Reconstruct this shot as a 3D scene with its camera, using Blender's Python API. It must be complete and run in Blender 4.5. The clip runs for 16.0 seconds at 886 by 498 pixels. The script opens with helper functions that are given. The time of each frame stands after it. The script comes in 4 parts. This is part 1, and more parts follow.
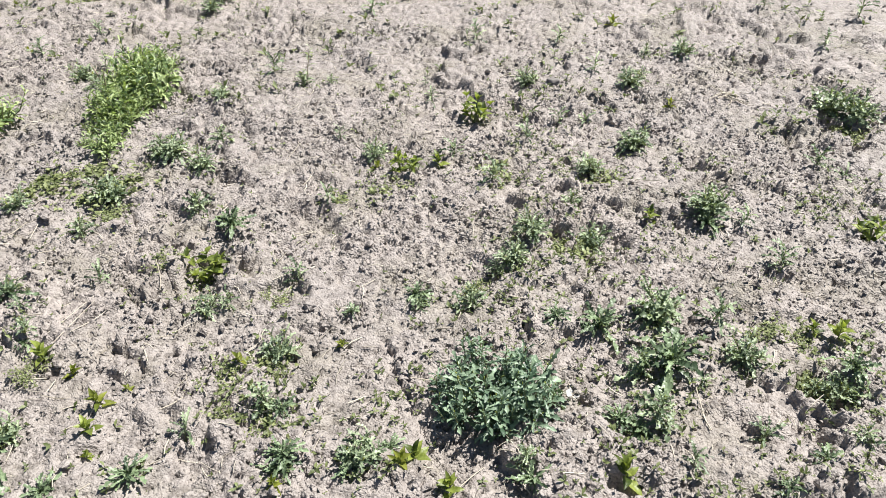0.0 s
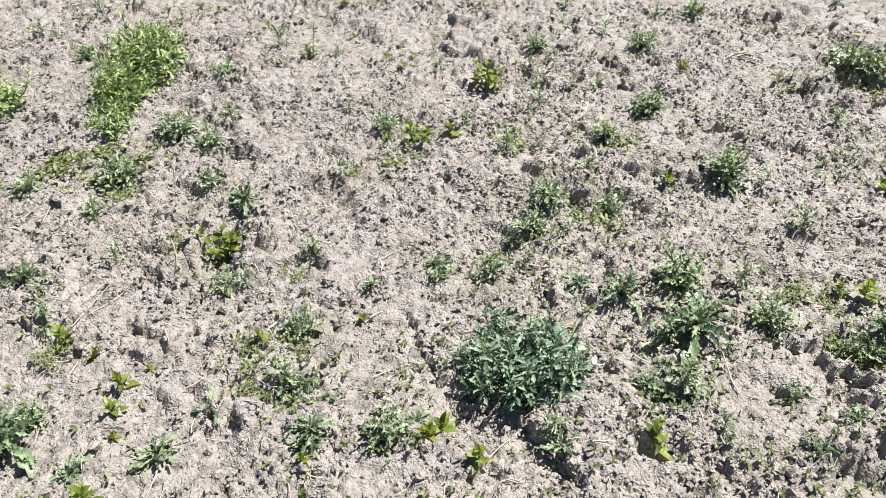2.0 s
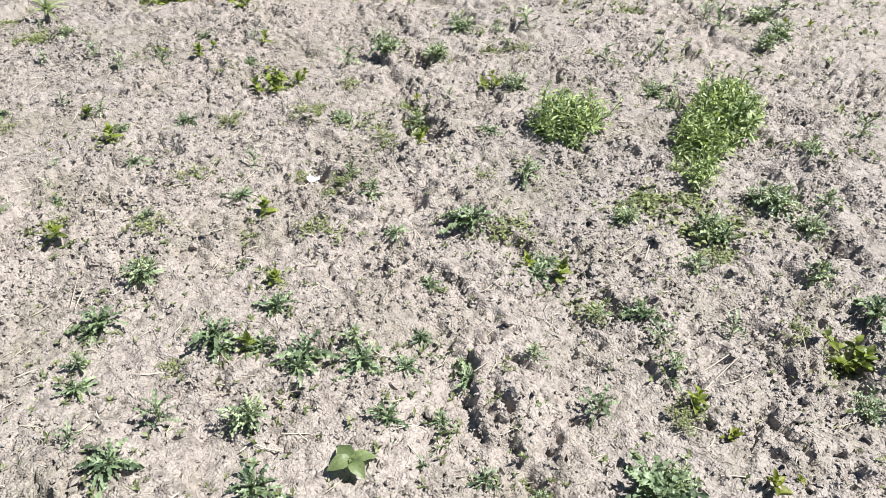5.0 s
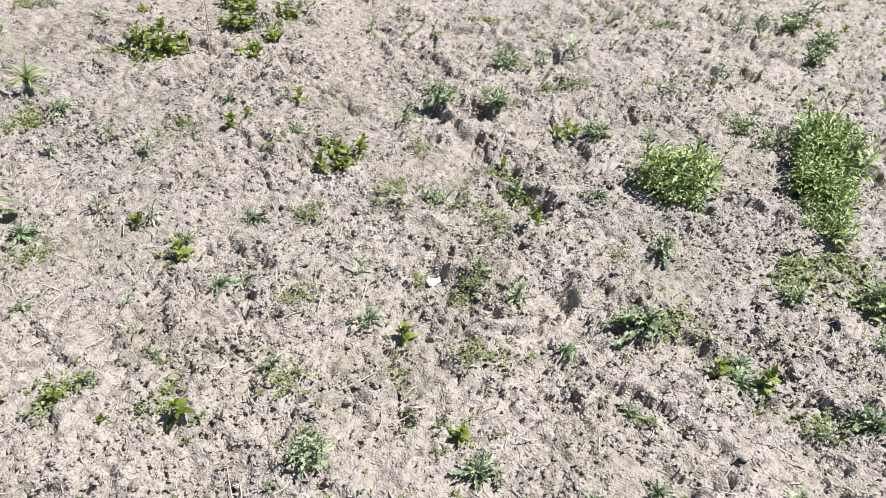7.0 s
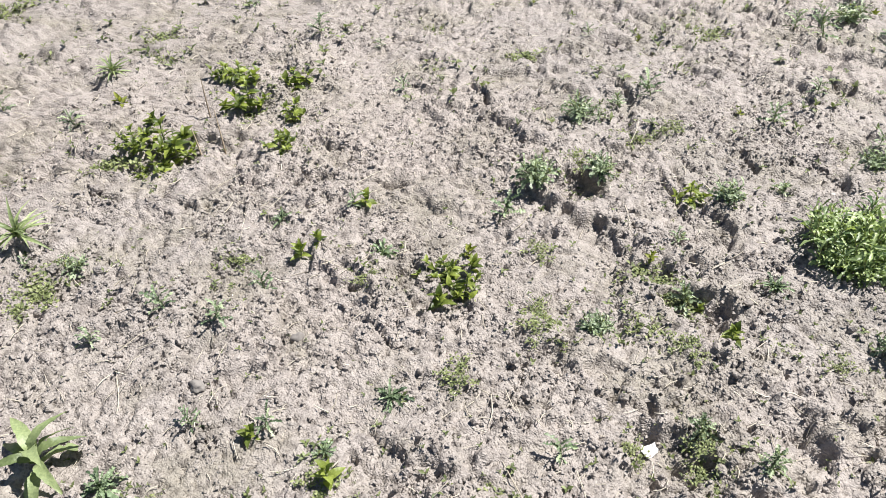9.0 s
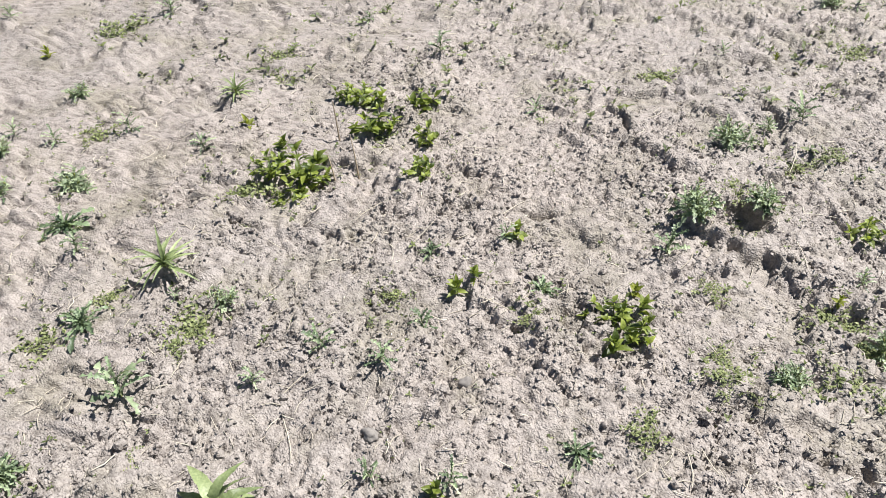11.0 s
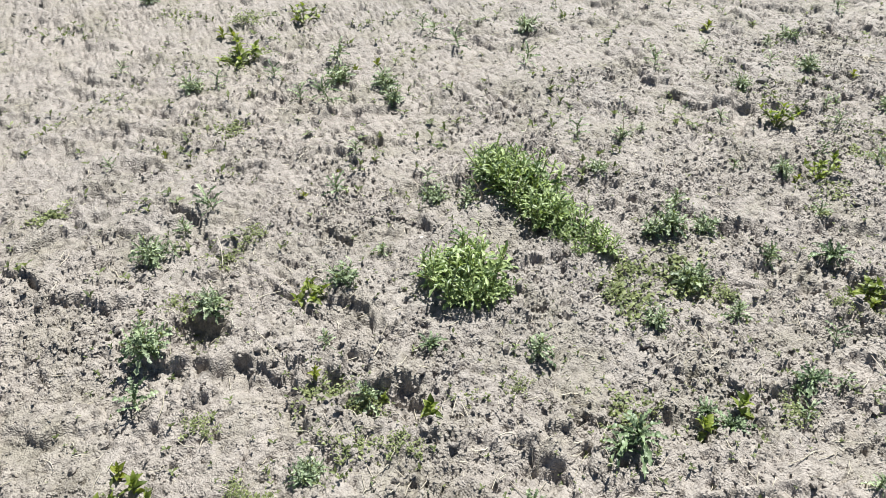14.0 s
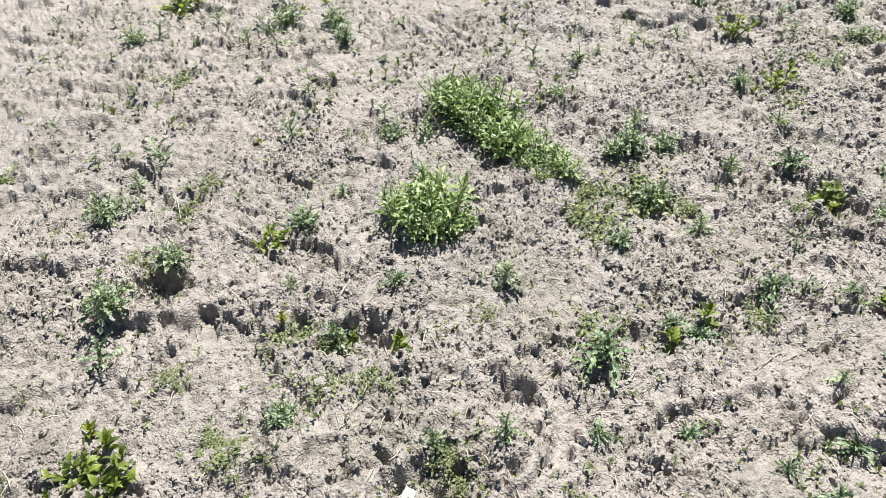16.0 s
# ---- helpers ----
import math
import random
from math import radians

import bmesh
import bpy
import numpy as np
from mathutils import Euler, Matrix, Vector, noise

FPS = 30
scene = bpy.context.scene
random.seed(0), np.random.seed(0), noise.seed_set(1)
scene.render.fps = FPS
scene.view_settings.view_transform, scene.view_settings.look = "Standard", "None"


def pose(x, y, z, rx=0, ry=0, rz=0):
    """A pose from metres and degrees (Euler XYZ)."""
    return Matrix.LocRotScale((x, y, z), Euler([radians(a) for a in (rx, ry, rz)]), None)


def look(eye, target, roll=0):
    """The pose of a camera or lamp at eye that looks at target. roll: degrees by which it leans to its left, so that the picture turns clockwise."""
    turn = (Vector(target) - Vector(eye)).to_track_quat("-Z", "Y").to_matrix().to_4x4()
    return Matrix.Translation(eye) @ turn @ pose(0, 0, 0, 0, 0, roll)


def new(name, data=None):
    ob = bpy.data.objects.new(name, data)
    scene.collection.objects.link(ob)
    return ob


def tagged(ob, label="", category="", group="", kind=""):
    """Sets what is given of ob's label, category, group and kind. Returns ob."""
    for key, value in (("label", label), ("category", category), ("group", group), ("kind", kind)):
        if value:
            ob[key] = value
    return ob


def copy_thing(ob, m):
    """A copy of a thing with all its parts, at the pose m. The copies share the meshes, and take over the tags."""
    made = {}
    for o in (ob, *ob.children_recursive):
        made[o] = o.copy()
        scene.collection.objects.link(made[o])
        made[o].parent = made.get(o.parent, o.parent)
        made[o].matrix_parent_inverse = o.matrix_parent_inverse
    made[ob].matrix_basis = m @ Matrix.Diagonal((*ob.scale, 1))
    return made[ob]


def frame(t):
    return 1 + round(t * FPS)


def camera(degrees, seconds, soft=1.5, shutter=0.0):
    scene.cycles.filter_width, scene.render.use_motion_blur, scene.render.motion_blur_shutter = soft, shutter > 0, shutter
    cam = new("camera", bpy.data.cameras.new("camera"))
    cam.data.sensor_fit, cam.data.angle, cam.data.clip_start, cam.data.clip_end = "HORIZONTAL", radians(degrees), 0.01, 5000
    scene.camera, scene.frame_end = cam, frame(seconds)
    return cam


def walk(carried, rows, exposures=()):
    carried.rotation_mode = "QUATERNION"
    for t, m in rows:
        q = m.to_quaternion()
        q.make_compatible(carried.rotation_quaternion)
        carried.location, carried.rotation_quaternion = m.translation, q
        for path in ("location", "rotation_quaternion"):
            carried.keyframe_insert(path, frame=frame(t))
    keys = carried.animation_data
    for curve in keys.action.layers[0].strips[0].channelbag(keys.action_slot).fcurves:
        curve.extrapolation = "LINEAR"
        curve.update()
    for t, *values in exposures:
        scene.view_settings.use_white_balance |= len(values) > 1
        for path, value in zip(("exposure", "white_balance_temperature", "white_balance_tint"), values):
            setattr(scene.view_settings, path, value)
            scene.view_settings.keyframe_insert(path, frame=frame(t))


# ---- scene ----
cam = camera(62.4, 16.0, soft=0.75)
PATH = [
    (0, (0.237, 0.388, 1.509), (-0.038, 1.952, 0.293), 0.1),
    (0.5, (0.236, 0.402, 1.508), (0.054, 1.968, 0.277), -0.2),
    (1, (0.221, 0.415, 1.493), (0.044, 1.957, 0.232), -0.5),
    (1.5, (0.204, 0.406, 1.491), (-0.049, 1.926, 0.216), -1.5),
    (2, (0.192, 0.399, 1.49), (-0.088, 1.914, 0.215), -1.9),
    (2.5, (0.175, 0.385, 1.476), (-0.348, 1.842, 0.21), -3.8),
    (3, (0.115, 0.33, 1.45), (-0.74, 1.597, 0.161), -4.4),
    (3.5, (-0.157, 0.214, 1.446), (-1.143, 1.399, 0.172), -1.2),
    (4, (-0.349, 0.154, 1.464), (-1.357, 1.362, 0.229), -0.0),
    (4.2, (-0.396, 0.139, 1.438), (-1.432, 1.359, 0.239), -0.6),
    (4.5, (-0.635, 0.145, 1.431), (-1.633, 1.38, 0.214), 0.3),
    (5, (-0.895, 0.145, 1.482), (-1.842, 1.435, 0.283), 2.5),
    (5.2, (-0.988, 0.131, 1.46), (-1.883, 1.477, 0.283), 3.9),
    (7.3, (-2.02, 0.155, 1.661), (-2.673, 1.561, 0.398), 2.0),
    (7.5, (-2.13, 0.155, 1.682), (-2.727, 1.581, 0.412), 2.2),
    (8, (-2.365, 0.15, 1.672), (-2.935, 1.565, 0.379), 0.6),
    (8.5, (-2.631, 0.407, 1.674), (-3.184, 1.824, 0.375), -2.0),
    (9, (-2.875, 0.558, 1.714), (-3.375, 1.977, 0.396), -2.1),
    (9.5, (-3.106, 0.617, 1.751), (-3.411, 2.09, 0.433), -0.1),
    (10, (-3.275, 0.569, 1.739), (-3.752, 1.988, 0.413), -2.9),
    (10.2, (-3.323, 0.558, 1.748), (-3.936, 1.934, 0.432), -4.2),
    (12.3, (-3.126, 0.739, 1.696), (-3.644, 2.211, 0.445), -3.8),
    (12.5, (-3.088, 0.779, 1.693), (-3.462, 2.298, 0.447), -4.2),
    (13, (-3.13, 0.881, 1.709), (-3.018, 2.433, 0.453), -1.9),
    (13.5, (-3.199, 0.894, 1.732), (-2.666, 2.382, 0.506), 0.7),
    (14, (-3.116, 0.847, 1.746), (-2.458, 2.315, 0.558), -0.3),
    (14.5, (-3.061, 0.805, 1.741), (-2.317, 2.235, 0.557), -1.5),
    (15, (-3.041, 0.803, 1.73), (-2.257, 2.181, 0.51), -2.5),
    (15.5, (-3.05, 0.82, 1.711), (-2.293, 2.168, 0.442), -2.6),
    (16, (-3.08, 0.823, 1.7), (-2.404, 2.178, 0.393), -3.1),
]
walk(cam, [(t, look(eye, aim, roll)) for t, eye, aim, roll in PATH], exposures=[(0.0, 0.95, 6500, 9), (2.5, 1.01, 6500, 8), (5.0, 1.00, 6500, 8), (7.5, 0.96, 6500, 9), (9.0, 0.96, 6500, 9), (10.0, 0.98, 6500, 9), (12.5, 0.84, 6500, 9), (14.5, 0.88, 6500, 3), (16.0, 0.96, 6500, 6)])

# ---- sky and sun ----
SUN_AZ, SUN_EL = 42.0, 59.0          # degrees: azimuth from +x towards +y, height over the horizon
world = bpy.data.worlds.new("clear_sky")
scene.world = world
world.use_nodes = True
wn = world.node_tree
sky = wn.nodes.new("ShaderNodeTexSky")
sky.sky_type = "NISHITA"
sky.sun_disc = False
sky.air_density, sky.dust_density = 0.7, 0.3
sky.sun_elevation = radians(SUN_EL)
sky.sun_rotation = radians(90.0 - SUN_AZ)
wn.links.new(sky.outputs[0], wn.nodes["Background"].inputs[0])
wn.nodes["Background"].inputs[1].default_value = 0.05
lamp = bpy.data.lights.new("sun", "SUN")
lamp.energy, lamp.angle, lamp.color = 5.0, radians(0.53), (1.0, 0.97, 0.94)
sun = new("sun", lamp)
to_sun = Vector((math.cos(radians(SUN_AZ)) * math.cos(radians(SUN_EL)), math.sin(radians(SUN_AZ)) * math.cos(radians(SUN_EL)), math.sin(radians(SUN_EL))))
sun.matrix_world = look(to_sun * 30, (0, 0, 0))


# ---- materials ----
def material(name):
    mat = bpy.data.materials.new(name)
    mat.use_nodes = True
    nt = mat.node_tree
    return mat, nt, nt.nodes["Principled BSDF"]


def add(nt, kind, **values):
    node = nt.nodes.new(kind)
    for key, value in values.items():
        node.inputs[key.replace("_", " ")].default_value = value
    return node


def ramp(nt, source, *stops):
    node = nt.nodes.new("ShaderNodeValToRGB")
    while len(node.color_ramp.elements) < len(stops):
        node.color_ramp.elements.new(0.5)
    for element, (at, colour) in zip(node.color_ramp.elements, stops):
        element.position, element.color = at, (*colour, 1.0)
    nt.links.new(source, node.inputs[0])
    return node


def mixed(nt, kind, factor, a, b):
    node = nt.nodes.new("ShaderNodeMix")
    node.data_type, node.blend_type = "RGBA", kind
    for socket, value in ((node.inputs["Factor"], factor), (node.inputs["A"], a), (node.inputs["B"], b)):
        if isinstance(value, bpy.types.NodeSocket):
            nt.links.new(value, socket)
        else:
            socket.default_value = value if isinstance(value, float) else (*value, 1.0)
    return node.outputs["Result"]


def soil_material(name, light, dark, tint):
    """Dry crumbly earth: pale crust, greyer and ochre patches, random dark grain and flecks that also imitate shade
    between the crumbs.
    """
    mat, nt, bsdf = material(name)
    place = nt.nodes.new("ShaderNodeNewGeometry").outputs["Position"]

    def noisy(scale, detail, rough=0.6):
        node = add(nt, "ShaderNodeTexNoise", Scale=scale, Detail=detail, Roughness=rough)
        nt.links.new(place, node.inputs["Vector"])
        return node.outputs["Fac"]

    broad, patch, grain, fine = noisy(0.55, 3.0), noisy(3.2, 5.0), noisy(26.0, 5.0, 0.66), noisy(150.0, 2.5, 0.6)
    base = ramp(nt, broad, (0.36, dark), (0.62, light)).outputs[0]
    spots = ramp(nt, patch, (0.48, (0, 0, 0)), (0.66, (1, 1, 1))).outputs[0]
    base = mixed(nt, "MIX", spots, base, mixed(nt, "MIX", 0.6, base, tint))
    # Random grain tone, its dark end deepened to imitate shade among the clods.
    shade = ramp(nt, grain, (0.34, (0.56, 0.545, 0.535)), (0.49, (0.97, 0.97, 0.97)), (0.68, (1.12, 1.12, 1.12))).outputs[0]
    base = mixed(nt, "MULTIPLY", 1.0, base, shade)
    # Fine dark flecks painted into the colour for the shade between crumbs.
    speck_shade = ramp(nt, fine, (0.34, (0.72, 0.70, 0.69)), (0.50, (1.0, 1.0, 1.0)), (0.62, (1.05, 1.05, 1.05))).outputs[0]
    base = mixed(nt, "MULTIPLY", 1.0, base, speck_shade)
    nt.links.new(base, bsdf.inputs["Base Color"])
    bsdf.inputs["Roughness"].default_value = 0.62
    bsdf.inputs["Specular IOR Level"].default_value = 0.5
    bsdf.inputs["Diffuse Roughness"].default_value = 0.0

    def creased(scale, detail):
        """Noise folded at its middle: rounded crumbs with sharp creases."""
        shifted, folded = nt.nodes.new("ShaderNodeMath"), nt.nodes.new("ShaderNodeMath")
        shifted.operation, folded.operation = "SUBTRACT", "ABSOLUTE"
        nt.links.new(noisy(scale, detail, 0.62), shifted.inputs[0])
        shifted.inputs[1].default_value = 0.5
        nt.links.new(shifted.outputs[0], folded.inputs[0])
        return folded.outputs[0]

    def relief_of(source, size, strength, under=None):
        node = add(nt, "ShaderNodeBump", Strength=strength, Distance=size)
        nt.links.new(source, node.inputs["Height"])
        if under:
            nt.links.new(under, node.inputs["Normal"])
        return node.outputs[0]

    rough = ramp(nt, noisy(4.5, 3.0), (0.38, (0.55, 0.55, 0.55)), (0.62, (1, 1, 1))).outputs[0]

    def patchy(source):
        scaled = nt.nodes.new("ShaderNodeMath")
        scaled.operation = "MULTIPLY"
        nt.links.new(source, scaled.inputs[0])
        nt.links.new(rough, scaled.inputs[1])
        return scaled.outputs[0]

    normal = relief_of(patchy(creased(32.0, 2.0)), 0.030, 0.4)
    normal = relief_of(patchy(creased(75.0, 1.5)), 0.024, 0.75, normal)
    normal = relief_of(noisy(140.0, 1.5, 0.6), 0.006, 0.4, normal)
    nt.links.new(normal, bsdf.inputs["Normal"])
    return mat


def leaf_material(name, dark, light, glow=0.3, rough=0.55):
    """Green leaf: differs from leaf to leaf, with mottled blade and light passing through."""
    mat, nt, bsdf = material(name)
    info = nt.nodes.new("ShaderNodeObjectInfo")
    island = nt.nodes.new("ShaderNodeNewGeometry")
    both = nt.nodes.new("ShaderNodeMath")
    both.operation = "ADD"
    nt.links.new(info.outputs["Random"], both.inputs[0])
    nt.links.new(island.outputs["Random Per Island"], both.inputs[1])
    part_of = nt.nodes.new("ShaderNodeMath")
    part_of.operation = "FRACT"
    nt.links.new(both.outputs[0], part_of.inputs[0])
    tone = ramp(nt, part_of.outputs[0], (0.0, dark), (1.0, light)).outputs[0]
    mott = add(nt, "ShaderNodeTexNoise", Scale=140.0, Detail=4.0)
    nt.links.new(island.outputs["Position"], mott.inputs["Vector"])
    spots = ramp(nt, mott.outputs["Fac"], (0.3, (0.75, 0.78, 0.75)), (0.7, (1.2, 1.18, 1.2))).outputs[0]
    tone = mixed(nt, "MULTIPLY", 1.0, tone, spots)
    nt.links.new(tone, bsdf.inputs["Base Color"])
    bsdf.inputs["Roughness"].default_value = rough
    bsdf.inputs["Specular IOR Level"].default_value = 0.4
    bump = add(nt, "ShaderNodeBump", Strength=0.5, Distance=0.003)
    nt.links.new(mott.outputs["Fac"], bump.inputs["Height"])
    nt.links.new(bump.outputs[0], bsdf.inputs["Normal"])
    through_leaf = nt.nodes.new("ShaderNodeBsdfTranslucent")
    warm = mixed(nt, "MULTIPLY", 1.0, tone, (1.5, 1.6, 0.7))
    nt.links.new(warm, through_leaf.inputs["Color"])
    blend = nt.nodes.new("ShaderNodeMixShader")
    blend.inputs[0].default_value = glow
    nt.links.new(bsdf.outputs[0], blend.inputs[1])
    nt.links.new(through_leaf.outputs[0], blend.inputs[2])
    nt.links.new(blend.outputs[0], nt.nodes["Material Output"].inputs["Surface"])
    return mat


def plain_material(name, dark, light, scale, rough=0.7):
    """Straw, stems, stones: two tones with streaks or spots, and a little relief."""
    mat, nt, bsdf = material(name)
    info = nt.nodes.new("ShaderNodeObjectInfo")
    island = nt.nodes.new("ShaderNodeNewGeometry")
    spots = add(nt, "ShaderNodeTexNoise", Scale=scale, Detail=5.0, Roughness=0.65)
    nt.links.new(island.outputs["Position"], spots.inputs["Vector"])
    total = nt.nodes.new("ShaderNodeMath")
    total.operation = "ADD"
    nt.links.new(spots.outputs["Fac"], total.inputs[0])
    nt.links.new(info.outputs["Random"], total.inputs[1])
    more = nt.nodes.new("ShaderNodeMath")
    more.operation = "ADD"
    nt.links.new(total.outputs[0], more.inputs[0])
    nt.links.new(island.outputs["Random Per Island"], more.inputs[1])
    third = nt.nodes.new("ShaderNodeMath")
    third.operation = "MULTIPLY"
    nt.links.new(more.outputs[0], third.inputs[0])
    third.inputs[1].default_value = 0.4
    tone = ramp(nt, third.outputs[0], (0.15, dark), (0.85, light)).outputs[0]
    nt.links.new(tone, bsdf.inputs["Base Color"])
    bsdf.inputs["Roughness"].default_value = rough
    bump = add(nt, "ShaderNodeBump", Strength=0.5, Distance=0.003)
    nt.links.new(spots.outputs["Fac"], bump.inputs["Height"])
    nt.links.new(bump.outputs[0], bsdf.inputs["Normal"])
    return mat


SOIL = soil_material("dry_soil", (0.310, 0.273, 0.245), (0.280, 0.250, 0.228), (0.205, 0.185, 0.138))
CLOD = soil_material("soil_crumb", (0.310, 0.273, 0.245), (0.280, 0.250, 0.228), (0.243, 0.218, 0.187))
GREY_GREEN = leaf_material("grey_green_leaf", (0.070, 0.104, 0.055), (0.39, 0.46, 0.285), 0.16, 0.38)
DEEP_GREEN = leaf_material("deep_green_leaf", (0.045, 0.072, 0.037), (0.26, 0.335, 0.19), 0.14, 0.38)
FRESH_GREEN = leaf_material("fresh_green_leaf", (0.052, 0.078, 0.015), (0.29, 0.34, 0.075), 0.34, 0.40)
MAT_GREEN = leaf_material("low_mat_leaf", (0.080, 0.102, 0.036), (0.30, 0.33, 0.145), 0.22, 0.55)
GOLD_GREEN = leaf_material("yellow_green_leaf", (0.102, 0.129, 0.017), (0.251, 0.27, 0.047), 0.35, 0.5)
PALE_GREEN = leaf_material("pale_green_leaf", (0.125, 0.160, 0.068), (0.34, 0.40, 0.20), 0.25, 0.45)
BUSH_GREEN = leaf_material("bush_leaf", (0.065, 0.112, 0.040), (0.42, 0.50, 0.225), 0.22, 0.36)
BLUE_GREEN = leaf_material("blue_green_leaf", (0.040, 0.078, 0.044), (0.28, 0.37, 0.245), 0.14, 0.38)
SPROUT_GREEN = leaf_material("sprout_leaf", (0.060, 0.080, 0.026), (0.21, 0.24, 0.10), 0.2, 0.5)
SEEDLING_GREEN = leaf_material("seedling_leaf", (0.135, 0.18, 0.075), (0.19, 0.235, 0.105), 0.3, 0.45)
STEM = plain_material("green_stem", (0.10, 0.13, 0.05), (0.24, 0.25, 0.11), 90.0)
BUD = plain_material("yellow_bud", (0.17, 0.21, 0.04), (0.34, 0.36, 0.06), 120.0)
DRY_STEM = plain_material("dead_stem", (0.20, 0.15, 0.10), (0.42, 0.34, 0.24), 90.0)
STRAW = plain_material("bleached_straw", (0.25, 0.21, 0.15), (0.52, 0.47, 0.38), 60.0, 0.7)
STONE = plain_material("grey_stone", (0.17, 0.155, 0.14), (0.36, 0.33, 0.295), 70.0, 0.9)
DARK_STONE = plain_material("dark_stone", (0.10, 0.09, 0.085), (0.24, 0.22, 0.20), 70.0, 0.9)
WHITE = plain_material("white_shell", (0.50, 0.485, 0.455), (0.72, 0.71, 0.68), 60.0, 0.6)


# ---- ground ----
def hashed(ix, iy, seed):
    n = (ix.astype(np.int64) * 374761393 + iy.astype(np.int64) * 668265263 + seed * 974711) & 0xFFFFFFFF
    n = ((n ^ (n >> 13)) * 1274126177) & 0xFFFFFFFF
    return ((n ^ (n >> 16)) & 0xFFFFFF) / float(0xFFFFFF)


def swell(x, y, size, seed):
    """Smooth noise from -1 to 1, with humps of about that size in metres."""
    u, v = x / size, y / size
    iu, iv = np.floor(u), np.floor(v)
    fu, fv = u - iu, v - iv
    total = 0.0
    for a in (0, 1):
        for b in (0, 1):
            turn = hashed(iu + a, iv + b, seed) * 2 * np.pi
            slope = np.cos(turn) * (fu - a) + np.sin(turn) * (fv - b)
            wa = fu if a else 1 - fu
            wb = fv if b else 1 - fv
            total = total + slope * (wa * wa * (3 - 2 * wa)) * (wb * wb * (3 - 2 * wb))
    return total * 1.5


def lumps(x, y, size, seed, share):
    """Rounded clods lying in cells of that size; share: the part of the cells that has one."""
    u, v = x / size, y / size
    iu, iv = np.floor(u), np.floor(v)
    best = np.zeros_like(u)
    for a in (-1, 0, 1):
        for b in (-1, 0, 1):
            cu, cv = iu + a, iv + b
            px, py = cu + 0.15 + 0.7 * hashed(cu, cv, seed), cv + 0.15 + 0.7 * hashed(cu, cv, seed + 1)
            there, r = hashed(cu, cv, seed + 2) < share, 0.28 + 0.42 * hashed(cu, cv, seed + 3)
            d = ((u - px) ** 2 + (v - py) ** 2) / (r * r)
            best = np.maximum(best, np.where(there, np.sqrt(np.clip(1 - d, 0, 1)) * r, 0))
    return best


def seams(x, y, size, seed):
    """Distance to the nearest joint between irregular plates of that size, in parts of it."""
    x = x + 0.35 * size * swell(x, y, size * 0.45, seed + 5)
    y = y + 0.35 * size * swell(x, y, size * 0.45, seed + 6)
    u, v = x / size, y / size
    iu, iv = np.floor(u), np.floor(v)
    first, second = np.full_like(u, 9.0), np.full_like(u, 9.0)
    for a in (-1, 0, 1):
        for b in (-1, 0, 1):
            cu, cv = iu + a, iv + b
            d = np.hypot(u - cu - hashed(cu, cv, seed), v - cv - hashed(cu, cv, seed + 1))
            second = np.minimum(second, np.maximum(first, d))
            first = np.minimum(first, d)
    return second - first


PITS = []


def pit(x, y, long, wide, deep, turn=0.0):
    """A sunken footprint or hollow: its size in metres and its turn in degrees."""
    PITS.append((x, y, long / 2, wide / 2, deep, radians(turn)))


pit(-3.14, 2.88, 0.24, 0.24, 0.100, -33)
pit(-2.64, 2.30, 0.28, 0.15, 0.075, -33)
pit(-1.88, 1.88, 0.33, 0.15, 0.060, -33)
pit(-0.55, 2.36, 0.40, 0.21, 0.060, -34)
pit(-0.35, 2.86, 0.29, 0.23, 0.035, -35)
pit(-1.03, 2.61, 0.12, 0.14, 0.050, -34)
pit(-3.19, 4.21, 0.27, 0.15, 0.050, -34)
pit(-2.11, 3.91, 0.12, 0.16, 0.050, -35)
pit(-2.67, 1.785, 0.37, 0.21, 0.080, -8)
pit(-3.82, 2.72, 0.15, 0.11, 0.035, 11)
pit(-4.62, 2.74, 0.07, 0.11, 0.040, 12)
pit(-4.68, 1.83, 0.19, 0.23, 0.050, 12)
pit(-1.46, 1.78, 0.16, 0.15, 0.040, 40)
pit(-0.85, 2.04, 0.22, 0.25, 0.080, 40)
pit(-1.15, 1.64, 0.12, 0.17, 0.050, 39)
pit(0.45, 2.45, 0.23, 0.24, 0.070, 10)
pit(0.04, 3.64, 0.16, 0.25, 0.050, 10)
pit(1.22, 4.11, 0.17, 0.22, 0.050, 10)
pit(0.85, 2.90, 0.16, 0.09, 0.050, 10)
pit(1.44, 3.44, 0.24, 0.33, 0.050, 10)
pit(1.03, 1.89, 0.18, 0.17, 0.060, 10)
pit(0.48, 1.48, 0.13, 0.07, 0.060, 10)


CRACKS = []


def crack(x0, y0, x1, y1, wide=0.007, deep=0.026):
    """An open crack between two places, with the soil a little raised along one side."""
    CRACKS.append((x0, y0, x1, y1, wide, deep))


crack(-4.09, 4.53, -3.94, 4.44)
crack(-3.77, 3.61, -3.62, 3.37)
crack(-3.31, 4.23, -3.13, 4.26)
crack(-3.20, 3.84, -3.04, 3.64)
crack(-3.54, 5.17, -3.33, 5.14)
crack(-4.29, 4.29, -4.19, 4.27)
crack(-4.61, 4.76, -4.54, 4.79)
crack(-3.92, 2.71, -3.80, 2.73)
crack(-4.30, 2.92, -4.15, 2.89)
crack(-2.66, 3.43, -2.46, 3.20)
crack(-2.21, 4.12, -2.08, 3.87)
crack(-1.36, 4.39, -1.34, 4.18)
crack(-2.16, 3.24, -2.15, 3.13)
crack(-1.05, 3.57, -1.02, 3.42)
